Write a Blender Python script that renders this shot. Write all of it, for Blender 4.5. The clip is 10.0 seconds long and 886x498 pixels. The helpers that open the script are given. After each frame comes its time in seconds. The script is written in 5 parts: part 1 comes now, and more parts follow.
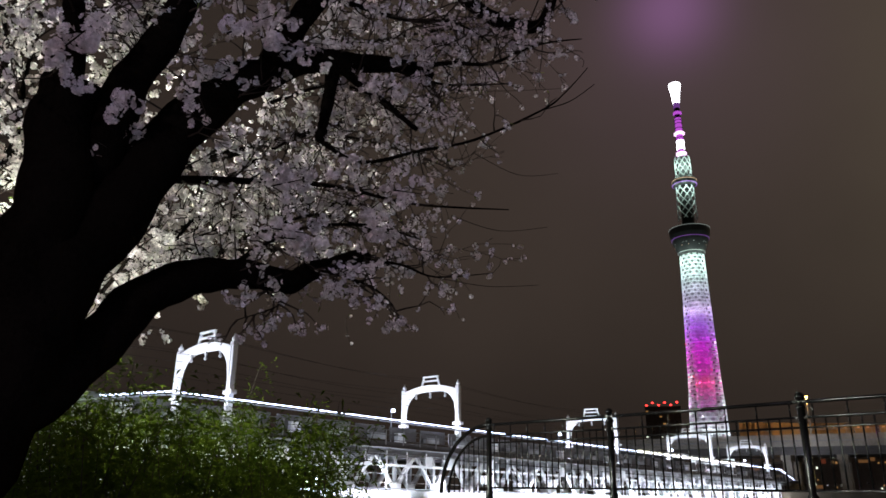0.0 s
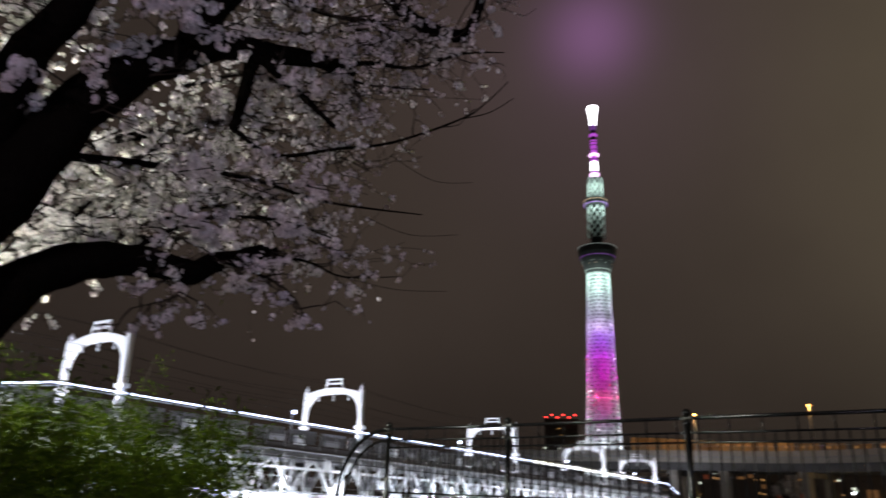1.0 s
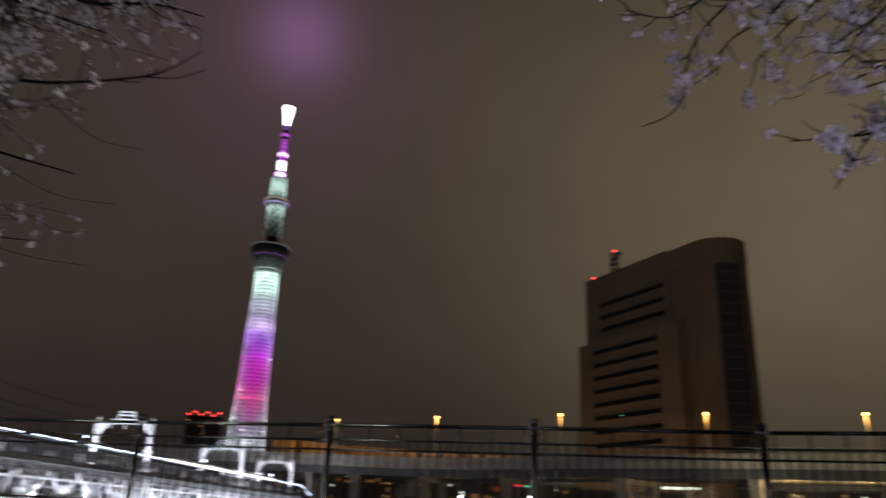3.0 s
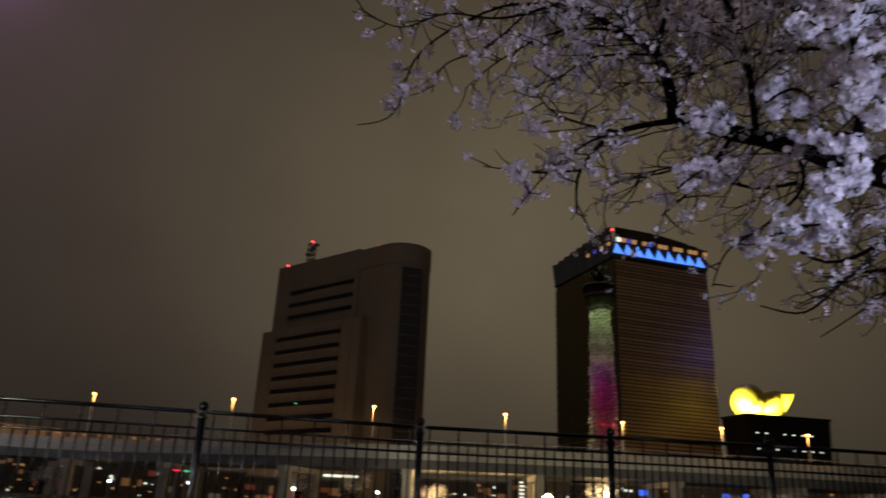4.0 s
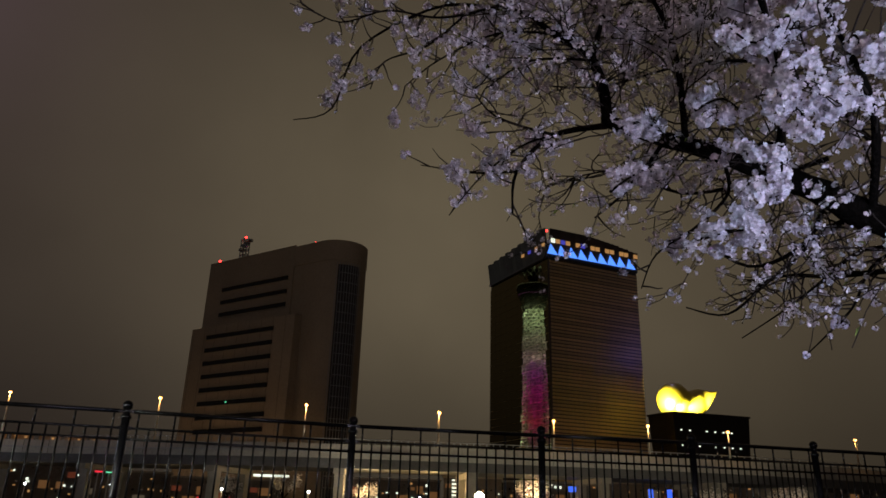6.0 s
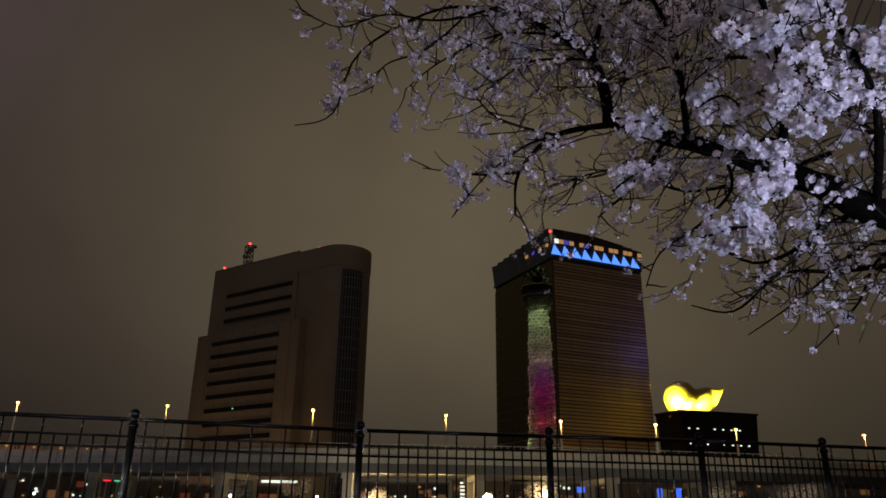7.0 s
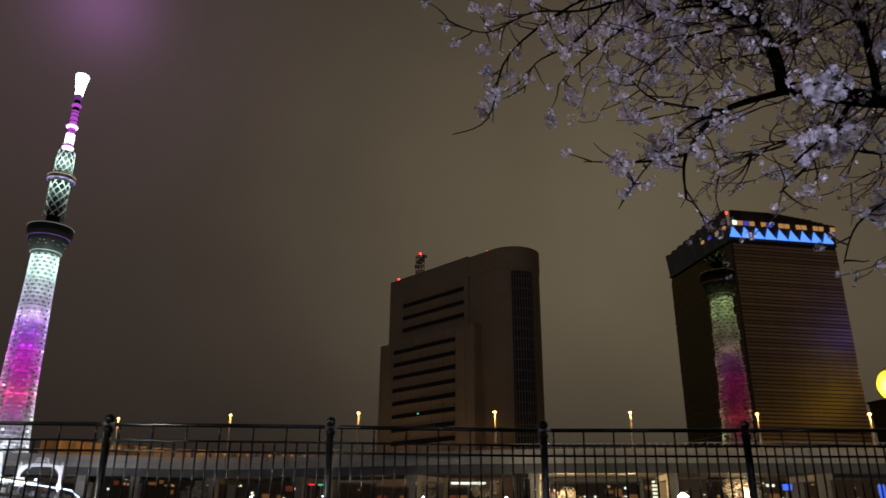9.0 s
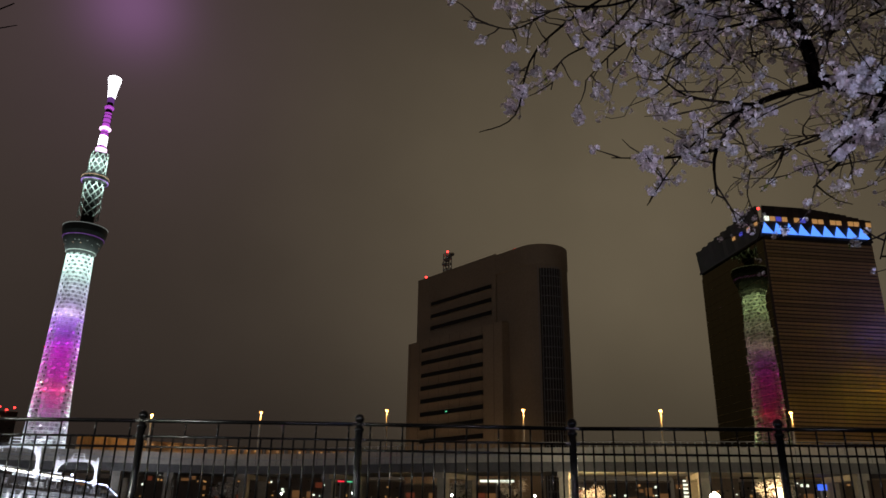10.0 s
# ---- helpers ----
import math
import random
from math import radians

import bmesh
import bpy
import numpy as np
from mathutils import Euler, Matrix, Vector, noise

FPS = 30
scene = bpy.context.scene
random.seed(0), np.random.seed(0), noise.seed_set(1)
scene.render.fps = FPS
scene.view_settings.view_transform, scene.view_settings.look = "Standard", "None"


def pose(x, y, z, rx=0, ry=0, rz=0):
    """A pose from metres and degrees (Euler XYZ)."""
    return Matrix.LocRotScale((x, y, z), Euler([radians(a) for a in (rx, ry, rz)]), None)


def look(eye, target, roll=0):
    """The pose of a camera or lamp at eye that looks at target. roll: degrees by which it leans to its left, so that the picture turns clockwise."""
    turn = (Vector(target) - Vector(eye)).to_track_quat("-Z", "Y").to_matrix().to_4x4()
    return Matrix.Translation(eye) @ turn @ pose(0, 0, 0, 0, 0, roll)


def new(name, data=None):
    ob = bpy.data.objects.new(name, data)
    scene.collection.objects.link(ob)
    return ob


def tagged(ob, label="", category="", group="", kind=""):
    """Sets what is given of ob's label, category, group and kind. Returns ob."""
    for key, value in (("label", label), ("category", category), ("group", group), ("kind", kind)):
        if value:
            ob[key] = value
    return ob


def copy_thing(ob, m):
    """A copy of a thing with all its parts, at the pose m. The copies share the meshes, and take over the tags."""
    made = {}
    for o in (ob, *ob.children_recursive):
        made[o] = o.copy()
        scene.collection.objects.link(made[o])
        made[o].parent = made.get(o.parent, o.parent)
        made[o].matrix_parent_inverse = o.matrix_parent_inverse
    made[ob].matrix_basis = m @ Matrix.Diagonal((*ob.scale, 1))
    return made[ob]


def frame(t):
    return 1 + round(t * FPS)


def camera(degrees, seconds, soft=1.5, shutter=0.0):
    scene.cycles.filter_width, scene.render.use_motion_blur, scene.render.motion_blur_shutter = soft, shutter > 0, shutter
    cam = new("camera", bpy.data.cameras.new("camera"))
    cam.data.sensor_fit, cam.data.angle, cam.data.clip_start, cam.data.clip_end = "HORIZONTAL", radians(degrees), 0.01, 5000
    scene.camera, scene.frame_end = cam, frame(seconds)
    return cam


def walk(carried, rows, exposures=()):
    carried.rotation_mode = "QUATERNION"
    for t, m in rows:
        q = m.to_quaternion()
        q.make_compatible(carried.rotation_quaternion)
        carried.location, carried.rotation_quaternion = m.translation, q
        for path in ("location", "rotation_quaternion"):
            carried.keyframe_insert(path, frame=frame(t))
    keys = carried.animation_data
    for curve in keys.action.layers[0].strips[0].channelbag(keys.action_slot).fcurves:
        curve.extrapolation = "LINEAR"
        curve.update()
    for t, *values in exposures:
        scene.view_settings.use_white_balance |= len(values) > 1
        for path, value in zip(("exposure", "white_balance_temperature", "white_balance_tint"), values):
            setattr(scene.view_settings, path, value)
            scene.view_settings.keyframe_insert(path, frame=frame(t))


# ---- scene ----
cam = camera(62.95, 10.0, soft=1.6, shutter=0.5)
walk(cam, [
    (0.0, pose(0.008, -0.137, 1.495, 108.221, -0.553, 19.945)),
    (0.5, pose(0.035, -0.177, 1.464, 108.433, -1.701, 18.867)),
    (1.0, pose(0.030, -0.124, 1.482, 108.811, -2.019, 12.279)),
    (1.5, pose(0.001, -0.042, 1.512, 109.166, -1.912, 5.088)),
    (2.0, pose(-0.002, -0.030, 1.508, 109.347, -1.725, 1.496)),
    (2.2, pose(0.005, -0.005, 1.520, 109.387, -1.870, 0.107)),
    (3.3, pose(0.043, 0.094, 1.529, 110.106, -2.225, -22.965)),
    (3.5, pose(0.045, 0.097, 1.530, 110.144, -2.116, -28.720)),
    (4.0, pose(0.052, 0.102, 1.535, 109.994, -2.399, -39.775)),
    (4.5, pose(0.055, 0.104, 1.537, 109.968, -2.008, -43.263)),
    (5.0, pose(0.056, 0.105, 1.537, 109.970, -1.911, -44.419)),
    (5.5, pose(0.057, 0.105, 1.538, 109.989, -1.854, -44.723)),
    (7.0, pose(0.059, 0.106, 1.539, 110.242, -0.673, -44.180)),
    (7.5, pose(0.058, 0.106, 1.538, 110.282, -0.464, -39.940)),
    (8.0, pose(0.057, 0.105, 1.537, 110.261, -0.435, -35.661)),
    (8.5, pose(0.055, 0.104, 1.536, 110.220, -0.419, -32.317)),
    (9.0, pose(0.054, 0.104, 1.536, 110.152, -0.412, -30.097)),
    (9.5, pose(0.053, 0.103, 1.535, 110.056, -0.496, -28.459)),
    (10.0, pose(0.053, 0.103, 1.535, 109.960, -0.872, -27.966)),
], exposures=((0.0, 0.02), (2.0, 0.0), (3.5, -0.05), (4.5, -0.12), (5.5, -0.12), (7.0, -0.14), (8.5, -0.06), (10.0, -0.04)))

# ---- world: low night cloud over a city ----
world = bpy.data.worlds.new("night_sky")
scene.world = world
world.use_nodes = True
wn, wl = world.node_tree.nodes, world.node_tree.links
wn.clear()


def wmath(op, a, b=None, clamp=False):
    n = wn.new("ShaderNodeMath")
    n.operation, n.use_clamp = op, clamp
    for i, v in enumerate((a, b)):
        if v is None:
            continue
        if isinstance(v, (int, float)):
            n.inputs[i].default_value = v
        else:
            wl.new(v, n.inputs[i])
    return n.outputs[0]


def glow(direction, power):
    """How strongly the cloud round a direction is lit: 1 at its middle."""
    d = Vector(direction).normalized()
    n = wn.new("ShaderNodeVectorMath")
    n.operation = "DOT_PRODUCT"
    wl.new(sky_dir, n.inputs[0])
    n.inputs[1].default_value = d
    return wmath("POWER", wmath("MAXIMUM", n.outputs["Value"], 0.0), power)


def wtint(fac, colour):
    n = wn.new("ShaderNodeMix")
    n.data_type = "RGBA"
    n.blend_type = "MIX"
    n.inputs["A"].default_value = (0, 0, 0, 1)
    n.inputs["B"].default_value = (*colour, 1)
    n.clamp_factor = False
    wl.new(fac, n.inputs["Factor"])
    return n.outputs["Result"]


def wadd(a, b):
    n = wn.new("ShaderNodeVectorMath")
    n.operation = "ADD"
    wl.new(a, n.inputs[0])
    wl.new(b, n.inputs[1])
    return n.outputs[0]


coord = wn.new("ShaderNodeTexCoord")
sky_dir = coord.outputs["Generated"]
clouds = wn.new("ShaderNodeTexNoise")
clouds.inputs["Scale"].default_value = 2.6
clouds.inputs["Detail"].default_value = 4.0
clouds.inputs["Roughness"].default_value = 0.5
wl.new(sky_dir, clouds.inputs["Vector"])
cloud = wmath("MULTIPLY_ADD", clouds.outputs["Fac"], 0.7)
cloud.node.inputs[2].default_value = 0.65
base = wtint(cloud, (0.0275, 0.0204, 0.0169))
city = wtint(wmath("MULTIPLY", glow((math.sin(radians(43)), math.cos(radians(43)), 0.42), 14.0), cloud), (0.098, 0.080, 0.0475))
beam = wtint(glow((0.0, 1.0, 0.70), 620.0), (0.105, 0.038, 0.125))
halo = wtint(glow((0.0, 1.0, 0.66), 60.0), (0.020, 0.010, 0.020))
veil = wtint(glow((-0.1, 1.0, 0.58), 9.0), (0.0172, 0.0126, 0.0098))
east = wtint(wmath("MULTIPLY", glow((math.sin(radians(70)), math.cos(radians(70)), 0.12), 16.0), cloud), (0.031, 0.025, 0.0135))
total = wadd(wadd(wadd(wadd(base, veil), city), east), wadd(beam, halo))
bg = wn.new("ShaderNodeBackground")
height = wn.new("ShaderNodeSeparateXYZ")
wl.new(sky_dir, height.inputs[0])
rise = wn.new("ShaderNodeMapRange")
rise.interpolation_type = "SMOOTHSTEP"
rise.inputs["From Min"].default_value, rise.inputs["From Max"].default_value = 0.0, 0.26
rise.inputs["To Min"].default_value, rise.inputs["To Max"].default_value = 0.66, 1.0
wl.new(height.outputs["Z"], rise.inputs["Value"])
low = wn.new("ShaderNodeVectorMath")
low.operation = "SCALE"
wl.new(total, low.inputs[0])
wl.new(rise.outputs["Result"], low.inputs["Scale"])
wl.new(low.outputs[0], bg.inputs["Color"])
bg.inputs["Strength"].default_value = 1.0
wout = wn.new("ShaderNodeOutputWorld")
wl.new(bg.outputs[0], wout.inputs["Surface"])


# ---- lights ----
def lamp(name, kind, m, power, colour, size=0.2, size_y=None, spot=None):
    data = bpy.data.lights.new(name, kind)
    data.energy, data.color = power, colour
    if kind == "AREA":
        data.size = size
        if size_y:
            data.shape, data.size_y = "RECTANGLE", size_y
    else:
        data.shadow_soft_size = size
    if spot:
        data.spot_size, data.spot_blend = radians(spot), 1.0
    ob = new(name, data)
    ob.matrix_world = m
    return ob


# park lamps beside the path, out of sight of the camera
lamp("park_light", "SPOT", look((-3.92, 2.95, 2.3), (-4.35, 4.0, 4.1)), 280, (0.96, 1.0, 0.88), 0.06, spot=125)
lamp("park_light", "POINT", pose(-6.78, 5.46, 4.02), 3300, (0.96, 1.0, 0.86), 0.08)
lamp("park_light", "POINT", pose(2.15, -0.45, 2.0), 195, (0.58, 0.68, 1.0), 0.15)
lamp("park_light", "POINT", pose(-2.5, -8.0, 4.5), 1050, (1.0, 0.80, 0.92), 0.15)

# ---- materials ----


def mat(name, colour, rough=0.6, metal=0.0, scale=6.0, vary=0.25, bump=0.0, fine=None, emit=None, power=0.0, random_tint=0.0, spec=0.5):
    m = bpy.data.materials.new(name)
    m.use_nodes = True
    nt = m.node_tree
    b = nt.nodes["Principled BSDF"]
    b.inputs["Roughness"].default_value = rough
    b.inputs["Metallic"].default_value = metal
    b.inputs["Specular IOR Level"].default_value = spec
    tc = nt.nodes.new("ShaderNodeTexCoord")
    big = nt.nodes.new("ShaderNodeTexNoise")
    big.inputs["Scale"].default_value, big.inputs["Detail"].default_value = scale, 5.0
    small = nt.nodes.new("ShaderNodeTexNoise")
    small.inputs["Scale"].default_value, small.inputs["Detail"].default_value = (fine or scale * 9), 3.0
    nt.links.new(tc.outputs["Object"], big.inputs["Vector"])
    nt.links.new(tc.outputs["Object"], small.inputs["Vector"])
    add = nt.nodes.new("ShaderNodeMath")
    add.operation = "ADD"
    nt.links.new(big.outputs["Fac"], add.inputs[0])
    nt.links.new(small.outputs["Fac"], add.inputs[1])
    rng = nt.nodes.new("ShaderNodeMapRange")
    rng.inputs["From Min"].default_value, rng.inputs["From Max"].default_value = 0.6, 1.4
    rng.inputs["To Min"].default_value, rng.inputs["To Max"].default_value = 1 - vary, 1 + vary
    nt.links.new(add.outputs[0], rng.inputs["Value"])
    value = rng.outputs["Result"]
    if random_tint:
        info = nt.nodes.new("ShaderNodeObjectInfo")
        r2 = nt.nodes.new("ShaderNodeMapRange")
        r2.inputs["To Min"].default_value, r2.inputs["To Max"].default_value = 1 - random_tint, 1 + random_tint
        nt.links.new(info.outputs["Random"], r2.inputs["Value"])
        mul = nt.nodes.new("ShaderNodeMath")
        mul.operation = "MULTIPLY"
        nt.links.new(value, mul.inputs[0])
        nt.links.new(r2.outputs["Result"], mul.inputs[1])
        value = mul.outputs[0]
    tint = nt.nodes.new("ShaderNodeVectorMath")
    tint.operation = "SCALE"
    tint.inputs[0].default_value = colour
    nt.links.new(value, tint.inputs["Scale"])
    nt.links.new(tint.outputs[0], b.inputs["Base Color"])
    if bump:
        bp = nt.nodes.new("ShaderNodeBump")
        bp.inputs["Strength"].default_value = bump
        bp.inputs["Distance"].default_value = 0.02
        nt.links.new(small.outputs["Fac"], bp.inputs["Height"])
        nt.links.new(bp.outputs[0], b.inputs["Normal"])
    if emit:
        b.inputs["Emission Color"].default_value = (*emit, 1)
        b.inputs["Emission Strength"].default_value = power
    return m


def petal_material(name, colour):
    m = bpy.data.materials.new(name)
    m.use_nodes = True
    nt = m.node_tree
    nt.nodes.remove(nt.nodes["Principled BSDF"])
    geo = nt.nodes.new("ShaderNodeNewGeometry")
    r = nt.nodes.new("ShaderNodeMapRange")
    r.inputs["To Min"].default_value, r.inputs["To Max"].default_value = 0.72, 1.06
    nt.links.new(geo.outputs["Random Per Island"], r.inputs["Value"])
    s = nt.nodes.new("ShaderNodeVectorMath")
    s.operation = "SCALE"
    s.inputs[0].default_value = colour
    nt.links.new(r.outputs["Result"], s.inputs["Scale"])
    d = nt.nodes.new("ShaderNodeBsdfDiffuse")
    t = nt.nodes.new("ShaderNodeBsdfTranslucent")
    mix = nt.nodes.new("ShaderNodeMixShader")
    mix.inputs[0].default_value = 0.35
    for q in (d, t):
        nt.links.new(s.outputs[0], q.inputs["Color"])
    nt.links.new(d.outputs[0], mix.inputs[1])
    nt.links.new(t.outputs[0], mix.inputs[2])
    nt.links.new(mix.outputs[0], nt.nodes["Material Output"].inputs["Surface"])
    return m


# near black and without sheen: the limbs' unlit silhouette put into the colour
BARK = mat("silhouetted_bark", (0.0045, 0.0036, 0.003), 0.95, spec=0.0, scale=5, vary=0.5, bump=0.9, fine=38)
TWIG = mat("twig_bark", (0.022, 0.016, 0.013), 0.85, spec=0.1, scale=14, vary=0.4)
PETAL = petal_material("cherry_petal", (0.80, 0.73, 0.78))
PETAL_FAR = petal_material("cherry_petal_pale", (0.80, 0.76, 0.74))
LEAF = petal_material("bamboo_leaf", (0.042, 0.062, 0.007))
YOUNG = petal_material("young_leaf", (0.16, 0.20, 0.05))
IRON = mat("black_iron_paint", (0.003, 0.003, 0.0035), 0.22, spec=0.30, scale=9, vary=0.4, bump=0.15, fine=120)
CONCRETE = mat("concrete", (0.24, 0.225, 0.20), 0.85, scale=0.6, vary=0.3, bump=0.3, fine=9)
FASCIA = mat("painted_girder", (0.34, 0.325, 0.30), 0.6, scale=0.15, vary=0.25, fine=2.0, random_tint=0.08)
SOIL = mat("park_soil", (0.09, 0.075, 0.055), 0.95, scale=0.5, vary=0.4, bump=0.5, fine=14)
ASPHALT = mat("asphalt", (0.05, 0.05, 0.052), 0.9, scale=0.4, vary=0.3, fine=20)
WATER = mat("river_water", (0.010, 0.012, 0.014), 0.08, scale=0.3, vary=0.3, bump=0.6, fine=1.2)
STEEL = mat("white_steel_paint", (0.74, 0.76, 0.80), 0.5, scale=0.5, vary=0.15, fine=7)
GREYSTEEL = mat("grey_steel_paint", (0.30, 0.31, 0.33), 0.55, scale=0.5, vary=0.2, fine=7)
LED = mat("white_led", (0.8, 0.8, 0.8), emit=(0.60, 0.68, 1.0), power=9.0)
GRANITE = mat("brown_granite", (0.40, 0.325, 0.24), 0.65, scale=0.05, vary=0.18, fine=1.4, random_tint=0.05)
DARKGLASS = mat("dark_window_glass", (0.012, 0.012, 0.014), 0.12, scale=0.1, vary=0.3)
CURTAIN = mat("grey_curtain_glass", (0.06, 0.06, 0.068), 0.22, 0.35, scale=0.1, vary=0.3, random_tint=0.2)
GOLDGLASS = mat("amber_mirror_glass", (0.155, 0.135, 0.045), 0.0, 1.0, scale=0.06, vary=0.12, bump=0.035, fine=0.9)
GOLDPANEL = mat("amber_panel", (0.60, 0.43, 0.20), 0.5, 0.0, scale=0.1, vary=0.25, fine=1.2, random_tint=0.25)
CROWN = mat("dark_bronze_panel", (0.06, 0.048, 0.04), 0.6, 0.0, scale=0.2, vary=0.3, random_tint=0.35)
BLACKSTONE = mat("black_polished_stone", (0.012, 0.011, 0.011), 0.2, scale=0.1, vary=0.3)
GOLD = mat("gold_leaf", (0.86, 0.72, 0.10), 0.42, 0.35, scale=0.2, vary=0.08, fine=1.5)
TOWERSTEEL = mat("pale_tower_steel", (0.66, 0.68, 0.70), 0.5, scale=0.02, vary=0.15, fine=0.4)
TOWERCORE = mat("tower_core_concrete", (0.22, 0.22, 0.23), 0.7, scale=0.02, vary=0.2, fine=0.3)
DECK = mat("tower_deck_cladding", (0.022, 0.02, 0.022), 0.5, 0.0, scale=0.04, vary=0.2, fine=0.5)
SODIUM = mat("sodium_lamp", (0.8, 0.6, 0.3), emit=(1.0, 0.42, 0.10), power=5.0)
POLE = mat("lamp_pole_paint", (0.42, 0.37, 0.30), 0.5, scale=0.8, vary=0.2)
WARMWIN = mat("lit_window_warm", (0.4, 0.3, 0.2), emit=(1.0, 0.50, 0.16), power=0.4, random_tint=0.3)
VIOLETDIM = mat("dim_violet_light", (0.2, 0.1, 0.3), emit=(0.45, 0.14, 0.75), power=0.28)
WARMDIM = mat("dim_warm_light", (0.3, 0.2, 0.15), emit=(1.0, 0.55, 0.35), power=0.35)
DIMRING = mat("dim_ring_light", (0.3, 0.3, 0.3), emit=(0.85, 0.95, 0.9), power=0.22)
# darker twin of the girder paint: shade under the decks is put into colour
UNDER = mat("shaded_dark_steel", (0.075, 0.075, 0.08), 0.6, scale=0.15, vary=0.3, fine=2.0)
WHITEWIN = mat("lit_window_white", (0.5, 0.5, 0.5), emit=(0.92, 1.0, 0.82), power=1.3)
BLUE = mat("blue_led", (0.05, 0.1, 0.4), emit=(0.04, 0.14, 1.0), power=1.1)
BLUETRI = mat("blue_panel_light", (0.1, 0.2, 0.5), emit=(0.09, 0.27, 1.0), power=1.5)
BLUEDIM = mat("violet_led", (0.05, 0.05, 0.3), emit=(0.10, 0.10, 0.75), power=0.55)
RED = mat("red_aviation_light", (0.4, 0.05, 0.03), emit=(1.0, 0.035, 0.03), power=6.0)
PLATFORM = mat("platform_tube_light", (0.8, 0.8, 0.7), emit=(1.0, 0.93, 0.66), power=1.8)
SHOPWARM = mat("dim_shop_glow", (0.2, 0.12, 0.07), emit=(1.0, 0.46, 0.16), power=0.10)
SHOPRED = mat("dim_red_glow", (0.2, 0.08, 0.05), emit=(1.0, 0.22, 0.10), power=0.07)
SHOPPALE = mat("dim_pale_glow", (0.2, 0.18, 0.14), emit=(1.0, 0.82, 0.55), power=0.055)
REDSIGN = mat("red_sign_light", (0.4, 0.05, 0.05), emit=(1.0, 0.03, 0.06), power=0.9)
GREENSIGN = mat("green_sign_light", (0.05, 0.4, 0.2), emit=(0.15, 0.9, 0.45), power=0.8)
TIPLIGHT = mat("white_tower_light", (0.8, 0.8, 0.8), emit=(0.95, 0.93, 1.0), power=4.0)
VIOLETLIGHT = mat("violet_mast_glow", (0.4, 0.1, 0.5), emit=(0.62, 0.10, 0.80), power=0.75)
PINKLIGHT = mat("pink_mast_glow", (0.7, 0.5, 0.7), emit=(1.0, 0.62, 1.0), power=1.8)
BRICKWALL = mat("dark_building_wall", (0.10, 0.09, 0.085), 0.8, scale=0.1, vary=0.25, fine=1.5)
BARRIER = mat("noise_barrier_panel", (0.34, 0.24, 0.13), 0.6, scale=0.2, vary=0.3, random_tint=0.2)

# ---- mesh building ----


